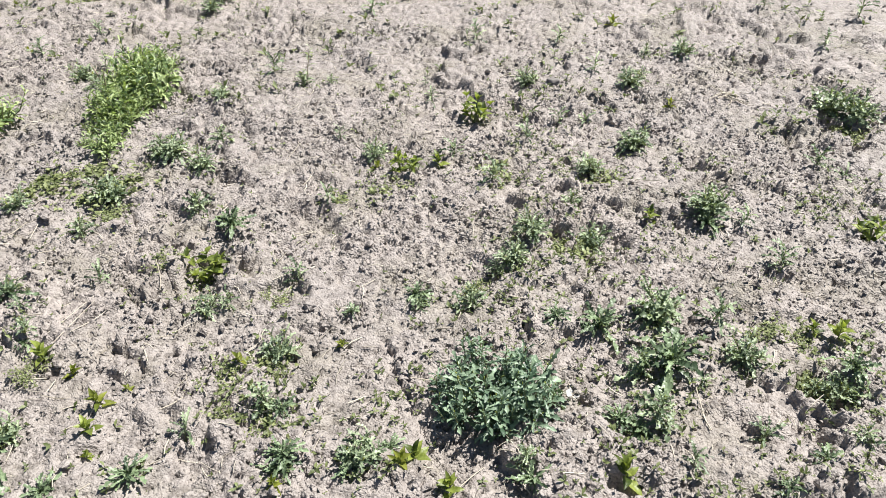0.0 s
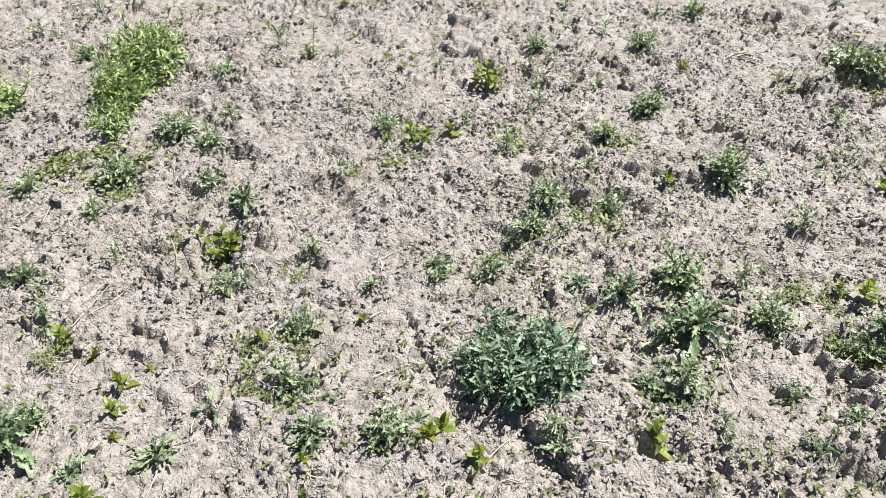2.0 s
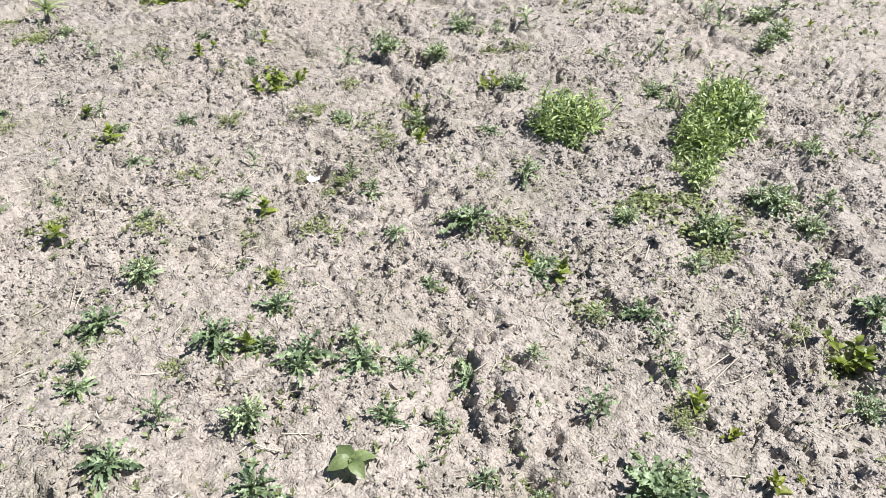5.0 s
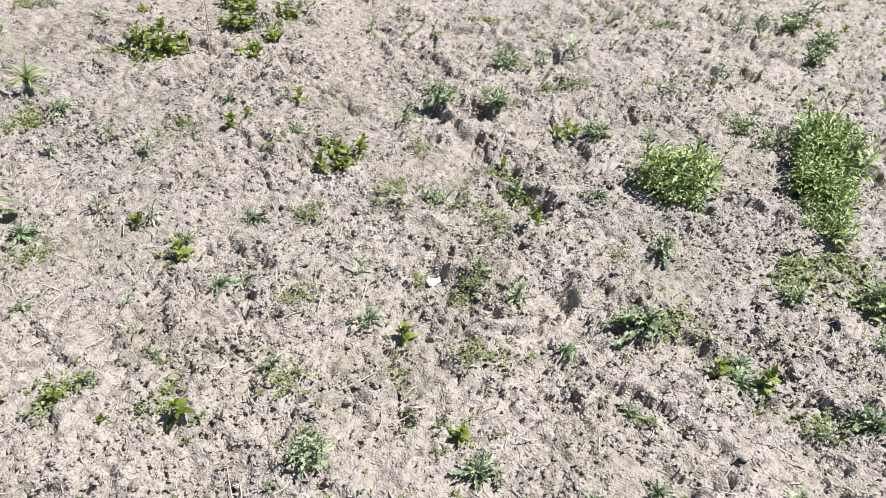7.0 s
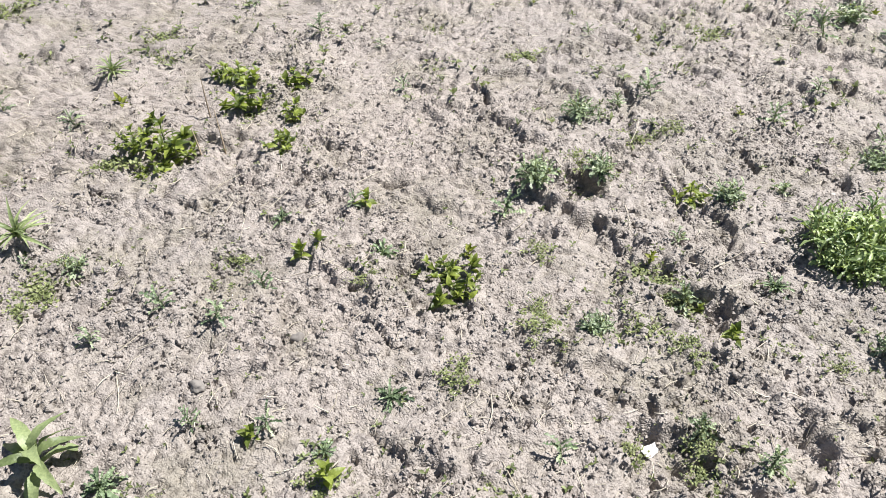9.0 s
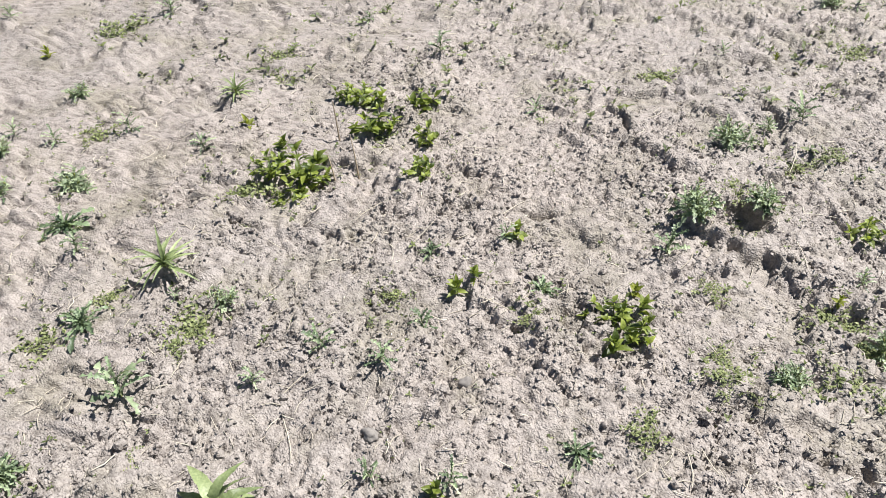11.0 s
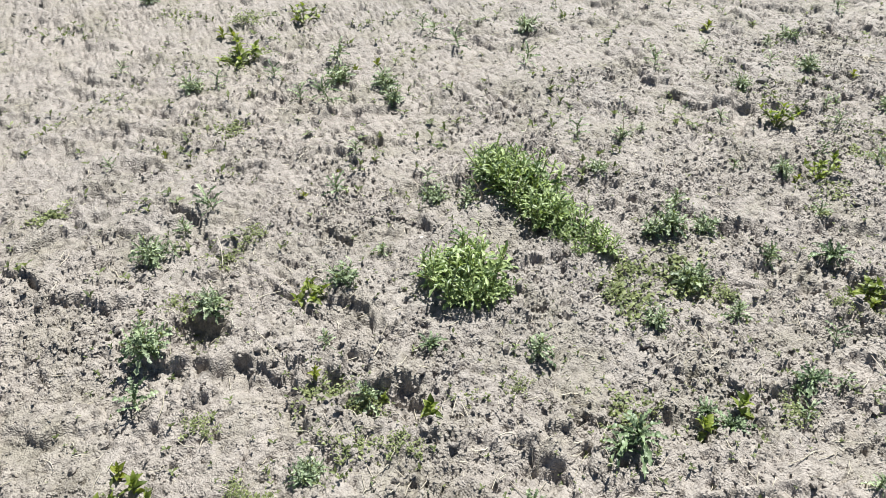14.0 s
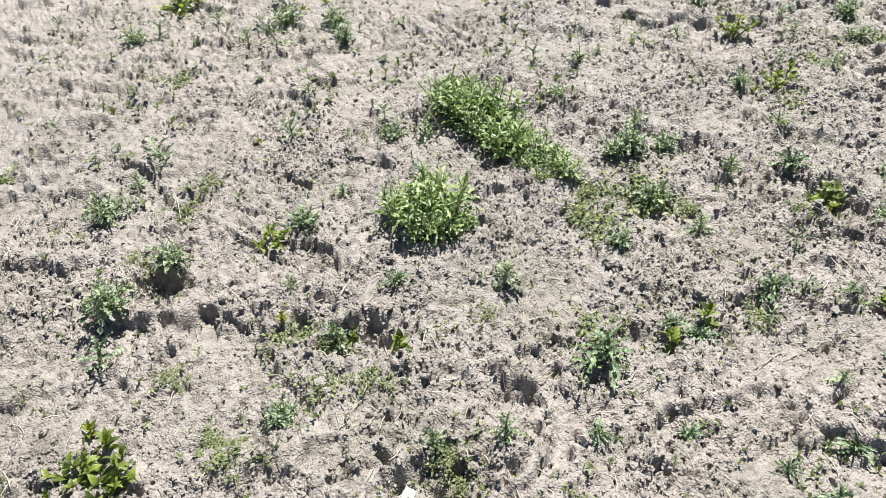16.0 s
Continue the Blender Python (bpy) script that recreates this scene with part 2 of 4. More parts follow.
crack(-2.84, 3.10, -2.72, 2.85)
crack(-2.26, 3.31, -2.14, 3.25)
crack(-3.14, 3.81, -3.04, 3.64)
crack(-1.00, 2.00, -0.96, 1.88)
crack(-1.06, 1.80, -1.14, 1.71)
crack(-1.82, 1.43, -1.72, 1.43)
crack(-1.70, 1.49, -1.68, 1.36)
crack(-0.97, 1.67, -0.95, 1.56)
crack(-0.39, 3.83, -0.34, 3.70)
crack(-2.79, 3.25, -2.69, 3.14)
crack(-1.33, 4.32, -1.28, 4.10)
crack(-1.55, 1.32, -1.43, 1.23)
crack(-1.06, 1.95, -0.96, 1.85)
crack(-0.96, 1.73, -0.90, 1.66)
crack(-2.22, 1.52, -2.13, 1.52)
crack(-1.28, 1.67, -1.14, 1.56)
crack(-0.96, 2.04, -0.82, 1.87)
crack(-1.62, 1.26, -1.51, 1.25)
crack(-1.60, 1.44, -1.53, 1.44)
crack(-2.21, 0.76, -2.17, 0.84)
crack(-1.05, 1.96, -0.96, 1.88)
crack(-0.96, 1.70, -0.85, 1.64)
crack(-0.90, 1.59, -0.85, 1.57)
crack(-0.19, 1.85, -0.08, 1.67)
crack(0.19, 2.05, 0.21, 1.94)
crack(0.21, 1.85, 0.23, 1.76)
crack(1.22, 3.53, 1.18, 3.17)
crack(-0.44, 1.87, -0.37, 1.87)
crack(-1.15, 1.61, -1.08, 1.58)
crack(-3.84, 2.73, -3.81, 2.78)
crack(-3.65, 2.00, -3.54, 1.92)
crack(-3.77, 3.58, -3.63, 3.40)
crack(-2.56, 3.27, -2.40, 3.19)
crack(-2.13, 3.98, -2.00, 3.89)
crack(-2.79, 3.13, -2.75, 3.01)
crack(-2.51, 1.60, -2.39, 1.59)
crack(-3.63, 0.81, -3.57, 0.85)
crack(-3.13, 1.05, -3.04, 1.10)
crack(-3.50, 1.35, -3.44, 1.32)


PLANTED = []


def groundsel(x, y, width):
    PLANTED.append(("groundsel", x, y, width * 1.4) if width < 0.115 else ("lush", x, y, width * 1.5))


def tall(x, y, width):
    PLANTED.append(("tall", x, y, width))


def blue(x, y, width):
    PLANTED.append(("blue", x, y, width))


def rosette(x, y, width):
    PLANTED.append(("rosette", x, y, width * 1.42))


def goosefoot(x, y, width):
    if width < 0.105:
        PLANTED.append(("shoot", x, y, width * 1.25))
        return
    PLANTED.append(("goosefoot", x, y, width * 1.6))
    if width > 0.09:
        pit(x + 0.01, y + 0.02, width * 1.4, width * 1.0, 0.02, 40 * x)


def goldweed(x, y, width):
    PLANTED.append(("gold", x, y, width * 1.3) if width > 0.12 else ("gold_shoot", x, y, width * 1.35))


def mat(x, y, width):
    PLANTED.append(("mat", x, y, width * 1.4))
    if width > 0.11:
        pit(x + 0.01, y + 0.02, width * 1.3, width * 0.9, 0.02, 70 * x)


def tuft(x, y, width):
    PLANTED.append(("tuft", x, y, width * 1.3))


def seedling(x, y, width):
    PLANTED.append(("seedling", x, y, width * 1.35))


def stalk(x, y, width):
    PLANTED.append(("stalk", x, y, width))


def sunflower(x, y, width):
    PLANTED.append(("sunflower", x, y, width * 0.92))


def broad(x, y, width):
    PLANTED.append(("broad", x, y, width))


# ---- weeds, where they grow ----
broad(-4.29, 1.25, 0.27)
rosette(-4.09, 1.24, 0.13)
tall(-1.66, 2.75, 0.10)
tall(-1.58, 2.71, 0.10)
tall(-1.68, 2.85, 0.12)
tall(-1.63, 2.86, 0.13)
tall(-1.57, 2.81, 0.12)
tall(-1.70, 2.95, 0.14)
tall(-1.64, 2.96, 0.15)
tall(-1.58, 2.91, 0.14)
tall(-1.71, 3.05, 0.15)
tall(-1.65, 3.06, 0.17)
tall(-1.58, 3.01, 0.15)
tall(-1.74, 3.15, 0.17)
tall(-1.66, 3.16, 0.19)
tall(-1.59, 3.11, 0.17)
tall(-1.75, 3.25, 0.17)
tall(-1.67, 3.26, 0.19)
tall(-1.60, 3.21, 0.17)
tall(-1.75, 3.35, 0.16)
tall(-1.68, 3.36, 0.18)
tall(-1.61, 3.31, 0.16)
tall(-1.75, 3.45, 0.14)
tall(-1.69, 3.46, 0.15)
tall(-1.64, 3.41, 0.14)
tall(-2.27, 2.84, 0.16)
tall(-2.20, 2.86, 0.17)
tall(-2.13, 2.84, 0.16)
tall(-2.26, 2.75, 0.17)
tall(-2.18, 2.76, 0.18)
tall(-2.10, 2.75, 0.16)
tall(-2.24, 2.66, 0.15)
tall(-2.16, 2.66, 0.17)
tall(-2.09, 2.66, 0.14)
tall(-2.16, 2.60, 0.12)
blue(0.01, 1.69, 0.15)
blue(0.11, 1.69, 0.17)
blue(0.20, 1.69, 0.16)
blue(0.29, 1.71, 0.14)
blue(0.07, 1.62, 0.15)
blue(0.17, 1.61, 0.16)
blue(0.24, 1.64, 0.13)
blue(0.08, 1.77, 0.14)
blue(0.18, 1.76, 0.14)
stalk(-0.96, 3.46, 0.13)
groundsel(-0.97, 3.46, 0.11)
groundsel(-0.84, 3.47, 0.06)
seedling(-0.92, 4.51, 0.15)
groundsel(-0.48, 2.88, 0.12)
goosefoot(-0.35, 2.79, 0.12)
goosefoot(-0.21, 2.84, 0.09)
goldweed(-0.46, 2.81, 0.06)
mat(-0.37, 2.66, 0.15)
seedling(-0.17, 2.94, 0.09)
goosefoot(-0.13, 3.27, 0.17)
seedling(-0.35, 3.43, 0.08)
seedling(-0.42, 3.64, 0.05)
seedling(-0.66, 3.00, 0.06)
seedling(-0.24, 4.14, 0.12)
goldweed(0.48, 4.52, 0.10)
seedling(0.18, 4.21, 0.10)
groundsel(0.06, 3.73, 0.13)
seedling(0.38, 3.85, 0.09)
groundsel(0.55, 3.73, 0.16)
groundsel(0.64, 4.14, 0.09)
groundsel(0.82, 4.14, 0.16)
goldweed(0.72, 3.54, 0.07)
groundsel(0.55, 3.13, 0.17)
seedling(0.34, 3.33, 0.08)
seedling(0.24, 3.29, 0.08)
groundsel(0.37, 2.92, 0.14)
mat(0.41, 2.84, 0.18)
mat(0.04, 2.86, 0.18)
seedling(0.01, 2.78, 0.11)
seedling(0.11, 3.11, 0.09)
goosefoot(0.59, 2.63, 0.08)
groundsel(0.31, 2.63, 0.10)
groundsel(0.79, 2.68, 0.17)
rosette(0.79, 2.63, 0.11)
seedling(0.91, 2.64, 0.08)
groundsel(0.19, 2.39, 0.14)
groundsel(0.38, 2.49, 0.17)
mat(0.28, 2.39, 0.17)
groundsel(0.14, 2.27, 0.13)
groundsel(0.09, 2.23, 0.08)
mat(0.38, 2.31, 0.13)
groundsel(1.44, 3.65, 0.24)
groundsel(1.53, 3.57, 0.20)
mat(1.47, 3.51, 0.20)
seedling(1.59, 4.44, 0.11)
seedling(1.84, 4.81, 0.14)
seedling(1.25, 3.09, 0.11)
seedling(1.34, 3.04, 0.08)
seedling(1.00, 2.42, 0.10)
goosefoot(1.34, 2.64, 0.12)
seedling(1.36, 4.96, 0.12)
rosette(-0.14, 2.06, 0.11)
groundsel(-0.12, 2.01, 0.06)
groundsel(0.03, 2.05, 0.11)
mat(0.05, 2.14, 0.09)
rosette(0.29, 2.01, 0.08)
rosette(0.42, 2.01, 0.15)
groundsel(0.59, 2.07, 0.19)
seedling(0.75, 2.10, 0.11)
rosette(0.61, 1.88, 0.21)
groundsel(0.53, 1.84, 0.11)
seedling(0.69, 1.84, 0.05)
groundsel(0.82, 1.95, 0.14)
mat(0.90, 2.09, 0.11)
mat(0.99, 2.10, 0.09)
goosefoot(1.04, 2.11, 0.06)
goosefoot(1.10, 2.09, 0.09)
mat(0.99, 1.96, 0.14)
groundsel(1.07, 1.90, 0.14)
groundsel(1.00, 1.91, 0.10)
rosette(1.10, 1.95, 0.11)
rosette(0.47, 1.67, 0.09)
rosette(0.52, 1.65, 0.11)
groundsel(0.57, 1.69, 0.11)
seedling(0.83, 1.69, 0.10)
rosette(0.97, 1.63, 0.09)
rosette(0.86, 1.53, 0.08)
seedling(0.65, 1.56, 0.07)
rosette(0.27, 1.45, 0.10)
groundsel(0.25, 1.50, 0.08)
goosefoot(0.49, 1.50, 0.10)
goosefoot(0.08, 1.40, 0.08)
groundsel(1.07, 1.71, 0.08)
rosette(-0.09, 1.49, 0.08)
groundsel(-0.15, 1.44, 0.13)
goosefoot(-0.02, 1.47, 0.09)
rosette(-0.17, 1.41, 0.09)
goldweed(-0.05, 1.43, 0.06)
rosette(-0.33, 1.40, 0.10)
rosette(-0.34, 1.37, 0.09)
goldweed(-0.32, 1.31, 0.04)
mat(-0.41, 1.53, 0.12)
groundsel(-0.45, 1.58, 0.11)
rosette(-0.40, 1.56, 0.08)
mat(-0.58, 1.62, 0.13)
goldweed(-0.56, 1.69, 0.05)
mat(-0.55, 1.50, 0.09)
seedling(-0.61, 1.44, 0.08)
groundsel(-0.47, 1.76, 0.13)
mat(-0.49, 1.70, 0.13)
rosette(-0.32, 1.95, 0.06)
goldweed(-0.31, 1.82, 0.04)
mat(-0.58, 1.97, 0.09)
seedling(-0.53, 2.09, 0.09)
seedling(-0.70, 1.92, 0.07)
mat(-0.54, 2.56, 0.13)
seedling(-0.58, 2.56, 0.08)
seedling(-1.16, 3.56, 0.11)
groundsel(-1.28, 3.21, 0.12)
mat(-1.42, 2.46, 0.24)
groundsel(-1.39, 2.43, 0.17)
groundsel(-1.35, 2.42, 0.10)
groundsel(-1.26, 2.71, 0.16)
groundsel(-1.33, 2.73, 0.13)
groundsel(-1.12, 2.86, 0.11)
groundsel(-1.12, 2.66, 0.13)
rosette(-1.74, 1.81, 0.11)
goosefoot(-1.68, 1.85, 0.09)
groundsel(-2.65, 0.99, 0.13)
rosette(-2.59, 0.80, 0.12)
rosette(-2.58, 0.76, 0.08)
groundsel(-2.48, 0.67, 0.08)
rosette(-2.41, 0.62, 0.08)
rosette(-2.27, 1.18, 0.11)
rosette(-2.30, 0.98, 0.14)
rosette(-2.26, 0.96, 0.08)
rosette(-2.18, 1.05, 0.10)
goosefoot(-2.21, 1.02, 0.08)
rosette(-2.04, 1.08, 0.15)
rosette(-2.01, 1.03, 0.10)
rosette(-1.91, 1.17, 0.12)
groundsel(-1.98, 1.21, 0.08)
rosette(-1.81, 1.24, 0.09)
rosette(-1.85, 1.36, 0.07)
groundsel(-1.98, 0.83, 0.12)
seedling(-2.14, 0.69, 0.10)
rosette(-1.72, 1.06, 0.09)
rosette(-1.61, 1.15, 0.06)
sunflower(-1.69, 0.90, 0.12)
rosette(-1.57, 1.02, 0.06)
rosette(-2.10, 0.53, 0.12)
rosette(-2.11, 0.51, 0.08)
seedling(-2.24, 0.52, 0.06)
rosette(-1.82, 0.71, 0.13)
mat(-2.29, 0.84, 0.08)
mat(-1.53, 1.78, 0.11)
seedling(-1.49, 1.76, 0.07)
rosette(-1.38, 1.85, 0.12)
rosette(-1.43, 1.85, 0.07)
seedling(-1.31, 1.79, 0.07)
seedling(-1.15, 1.96, 0.08)
groundsel(-1.36, 2.20, 0.09)
groundsel(-1.02, 2.41, 0.11)
mat(-1.30, 2.30, 0.12)
rosette(-1.65, 1.32, 0.10)
groundsel(-1.70, 1.36, 0.07)
groundsel(-1.54, 1.47, 0.07)
groundsel(-1.22, 1.70, 0.07)
rosette(-1.21, 1.66, 0.07)
goosefoot(-1.12, 1.62, 0.09)
mat(-1.13, 1.56, 0.08)
goldweed(-1.01, 1.58, 0.05)
seedling(-1.32, 1.45, 0.10)
rosette(-1.43, 1.08, 0.07)
rosette(-1.11, 1.31, 0.15)
groundsel(-1.06, 1.36, 0.12)
groundsel(-1.30, 1.13, 0.06)
mat(-1.35, 1.16, 0.09)
goldweed(-0.87, 1.49, 0.06)
goldweed(-0.83, 1.56, 0.03)
goosefoot(-0.84, 2.10, 0.13)
mat(-0.85, 2.04, 0.17)
mat(-0.91, 2.08, 0.10)
groundsel(-0.76, 1.90, 0.12)
rosette(-0.83, 2.28, 0.14)
mat(-0.97, 2.08, 0.09)
mat(-3.96, 1.20, 0.10)
rosette(-3.57, 1.51, 0.07)
goosefoot(-3.52, 1.43, 0.09)
mat(-3.55, 1.41, 0.10)
mat(-3.68, 1.29, 0.08)
rosette(-3.33, 1.40, 0.10)
mat(-3.11, 1.48, 0.15)
mat(-3.05, 1.42, 0.11)
rosette(-3.03, 1.53, 0.07)
rosette(-2.80, 1.49, 0.09)
goosefoot(-2.67, 1.49, 0.08)
rosette(-3.78, 1.00, 0.07)
seedling(-3.50, 1.18, 0.05)
seedling(-3.42, 1.10, 0.06)
rosette(-3.26, 1.06, 0.05)
rosette(-2.94, 1.19, 0.07)
mat(-2.86, 1.17, 0.10)
rosette(-3.39, 0.90, 0.07)
mat(-3.39, 0.81, 0.14)
goosefoot(-3.37, 0.81, 0.08)
mat(-3.10, 0.94, 0.13)
goosefoot(-3.03, 0.93, 0.09)
mat(-3.09, 0.89, 0.10)
goldweed(-3.19, 0.81, 0.05)
rosette(-2.69, 1.04, 0.06)
mat(-2.63, 1.39, 0.07)
mat(-2.44, 1.52, 0.12)
rosette(-2.49, 1.24, 0.05)
mat(-2.37, 1.26, 0.09)
goosefoot(-2.35, 1.25, 0.07)
goosefoot(-4.94, 3.31, 0.13)
goosefoot(-4.84, 3.28, 0.14)
goosefoot(-4.75, 3.27, 0.10)
goosefoot(-4.67, 3.07, 0.18)
mat(-4.66, 3.05, 0.16)
goosefoot(-4.59, 3.35, 0.16)
goosefoot(-4.44, 3.06, 0.13)
goosefoot(-4.37, 2.80, 0.12)
goosefoot(-3.88, 2.55, 0.10)
seedling(-3.92, 2.51, 0.07)
seedling(-4.33, 3.84, 0.06)
seedling(-4.68, 3.85, 0.12)
seedling(-4.06, 3.44, 0.08)
seedling(-5.23, 4.14, 0.09)
mat(-4.20, 2.15, 0.10)
mat(-4.16, 2.02, 0.08)
seedling(-4.04, 2.04, 0.09)
goosefoot(-3.99, 2.22, 0.09)
goosefoot(-3.95, 2.28, 0.07)
rosette(-3.72, 2.31, 0.10)
mat(-3.72, 2.18, 0.09)
rosette(-4.15, 2.38, 0.08)
goosefoot(-3.56, 2.25, 0.05)
goosefoot(-3.47, 2.26, 0.11)
goosefoot(-3.44, 2.12, 0.10)
goosefoot(-3.40, 2.33, 0.09)
goosefoot(-3.39, 2.21, 0.13)
rosette(-3.47, 1.74, 0.10)
seedling(-3.76, 1.53, 0.08)
seedling(-3.96, 1.48, 0.08)
seedling(-4.10, 1.84, 0.09)
mat(-3.10, 2.09, 0.11)
mat(-3.13, 2.20, 0.09)
mat(-3.29, 1.86, 0.10)
mat(-2.79, 1.77, 0.08)
mat(-2.57, 1.75, 0.10)
groundsel(-2.61, 1.87, 0.09)
mat(-2.58, 1.82, 0.10)
seedling(-2.96, 1.69, 0.08)
mat(-4.12, 4.11, 0.12)
mat(-4.53, 5.32, 0.23)
mat(-3.60, 3.90, 0.19)
goosefoot(-1.94, 5.83, 0.19)
groundsel(-2.87, 6.64, 0.16)
mat(-2.27, 5.95, 0.21)
goldweed(-2.50, 5.74, 0.10)
goldweed(-2.43, 5.68, 0.10)
mat(-2.45, 5.29, 0.26)
goosefoot(-2.47, 5.33, 0.22)
mat(-2.72, 6.29, 0.27)
seedling(-1.25, 5.32, 0.12)
seedling(-1.19, 4.89, 0.14)
seedling(-1.24, 5.18, 0.12)
groundsel(-0.65, 4.98, 0.18)
seedling(-1.95, 5.01, 0.14)
goldweed(-1.88, 4.86, 0.07)
goldweed(-1.74, 4.86, 0.09)
groundsel(-2.02, 4.75, 0.20)
groundsel(-1.83, 4.53, 0.19)
groundsel(-1.84, 4.36, 0.15)
seedling(-2.16, 4.52, 0.16)
seedling(-2.29, 4.61, 0.12)
groundsel(-2.83, 4.97, 0.16)
seedling(-2.68, 4.98, 0.11)
seedling(-3.17, 5.38, 0.09)
seedling(-2.36, 4.93, 0.11)
mat(-2.71, 4.41, 0.19)
goldweed(-3.06, 4.28, 0.05)
seedling(-3.31, 4.20, 0.07)
goldweed(-2.34, 3.78, 0.05)
seedling(-2.23, 3.83, 0.09)
seedling(-2.41, 3.57, 0.11)
goldweed(-2.55, 3.64, 0.05)
seedling(-2.01, 3.48, 0.08)
groundsel(-2.04, 3.34, 0.14)
groundsel(-1.92, 3.26, 0.11)
seedling(-1.80, 3.13, 0.08)
groundsel(-3.07, 3.55, 0.09)
seedling(-2.94, 3.65, 0.13)
groundsel(-2.38, 3.09, 0.07)
mat(-2.84, 3.40, 0.10)
mat(-1.59, 2.57, 0.18)
mat(-1.68, 2.46, 0.21)
groundsel(-1.66, 2.28, 0.12)
rosette(-2.04, 1.87, 0.16)
rosette(-2.10, 1.87, 0.10)
mat(-1.95, 1.98, 0.17)
goosefoot(-1.80, 1.85, 0.09)
rosette(-1.76, 1.90, 0.09)
rosette(-1.99, 1.57, 0.08)
rosette(-2.22, 1.67, 0.08)
groundsel(-2.44, 1.79, 0.09)
groundsel(-2.11, 2.33, 0.11)
rosette(-1.98, 2.28, 0.06)
mat(-2.23, 2.23, 0.07)
groundsel(-3.22, 3.38, 0.17)
seedling(-3.13, 3.38, 0.06)
mat(-2.97, 3.32, 0.14)
seedling(-3.04, 2.98, 0.08)
goosefoot(-2.71, 2.96, 0.12)
groundsel(-2.58, 2.96, 0.15)
groundsel(-3.29, 2.84, 0.17)
groundsel(-3.29, 2.96, 0.12)
groundsel(-3.07, 2.98, 0.15)
mat(-3.17, 3.05, 0.13)
mat(-2.80, 2.46, 0.15)
goldweed(-2.82, 2.52, 0.05)
mat(-2.71, 2.38, 0.11)
groundsel(-2.69, 2.38, 0.11)
goosefoot(-2.64, 2.36, 0.05)
goosefoot(-2.55, 2.21, 0.08)
seedling(-2.74, 2.65, 0.07)
rosette(-2.42, 2.51, 0.10)
mat(-2.42, 2.24, 0.07)
groundsel(-2.94, 2.17, 0.12)
rosette(-2.96, 2.15, 0.07)
mat(-3.20, 2.46, 0.09)
goldweed(-3.43, 2.40, 0.06)
seedling(-3.36, 2.63, 0.12)
mat(-2.80, 2.21, 0.12)
mat(-2.68, 2.13, 0.09)
goosefoot(-0.30, 1.24, 0.04)
rosette(-0.33, 1.13, 0.12)
groundsel(-0.30, 1.18, 0.06)
groundsel(-0.79, 0.86, 0.10)
goosefoot(-0.76, 0.86, 0.05)
rosette(-1.09, 0.78, 0.12)
rosette(-1.08, 0.81, 0.08)
goosefoot(-1.12, 0.66, 0.06)
rosette(-1.21, 0.59, 0.11)
rosette(-1.20, 0.62, 0.07)
goosefoot(-1.44, 0.40, 0.07)
goosefoot(-0.68, 1.11, 0.06)
mat(-0.74, 1.09, 0.08)
rosette(-0.74, 0.95, 0.08)
groundsel(-1.79, 0.50, 0.11)
groundsel(-1.75, 0.46, 0.09)
groundsel(-1.72, 0.36, 0.09)
rosette(-1.29, 0.89, 0.12)
groundsel(-1.32, 0.72, 0.08)
rosette(-1.06, 1.27, 0.18)
groundsel(-1.08, 1.20, 0.10)
goosefoot(-0.84, 1.40, 0.07)
goosefoot(-0.82, 1.34, 0.04)
rosette(-0.86, 1.22, 0.09)
mat(-0.92, 1.10, 0.08)
rosette(-0.68, 1.29, 0.10)
goosefoot(-0.78, 1.15, 0.10)
mat(-1.13, 1.03, 0.09)
groundsel(-1.18, 1.01, 0.07)
mat(-1.13, 0.89, 0.11)
seedling(-7.38, 3.60, 0.10)
goldweed(-6.77, 3.26, 0.09)
groundsel(-6.26, 2.94, 0.13)
mat(-6.62, 3.68, 0.23)
seedling(-6.45, 3.94, 0.14)
tuft(-5.48, 3.16, 0.15)
mat(-5.43, 3.37, 0.12)
mat(-5.52, 3.63, 0.16)
goldweed(-5.27, 2.95, 0.08)
mat(-5.95, 2.69, 0.15)
seedling(-5.79, 2.75, 0.11)
seedling(-6.07, 2.57, 0.09)
groundsel(-6.27, 2.43, 0.14)
seedling(-6.33, 2.57, 0.08)
groundsel(-5.74, 2.31, 0.18)
rosette(-5.57, 2.09, 0.17)
groundsel(-5.69, 2.31, 0.12)
groundsel(-5.97, 2.13, 0.16)
seedling(-5.37, 2.73, 0.10)
goosefoot(-4.96, 2.63, 0.14)
goosefoot(-4.87, 2.69, 0.22)
goosefoot(-4.79, 2.66, 0.14)
goosefoot(-4.82, 2.53, 0.13)
goosefoot(-5.03, 2.83, 0.09)
mat(-5.01, 2.49, 0.19)
tuft(-5.02, 2.00, 0.18)
mat(-4.78, 1.82, 0.18)
groundsel(-4.74, 1.94, 0.12)
mat(-4.75, 1.74, 0.12)
rosette(-5.13, 1.69, 0.15)
mat(-5.20, 1.58, 0.15)
mat(-5.16, 1.83, 0.11)
seedling(-5.37, 1.95, 0.09)
seedling(-4.79, 1.48, 0.17)
seedling(-5.24, 1.41, 0.08)
groundsel(-4.92, 1.14, 0.13)
rosette(-4.92, 1.16, 0.11)
goldweed(-4.95, 1.10, 0.06)
mat(-4.60, 1.28, 0.07)
seedling(-4.91, 1.90, 0.05)
seedling(-4.30, 1.85, 0.09)
seedling(-4.44, 1.65, 0.07)
goosefoot(-3.79, 1.49, 0.07)


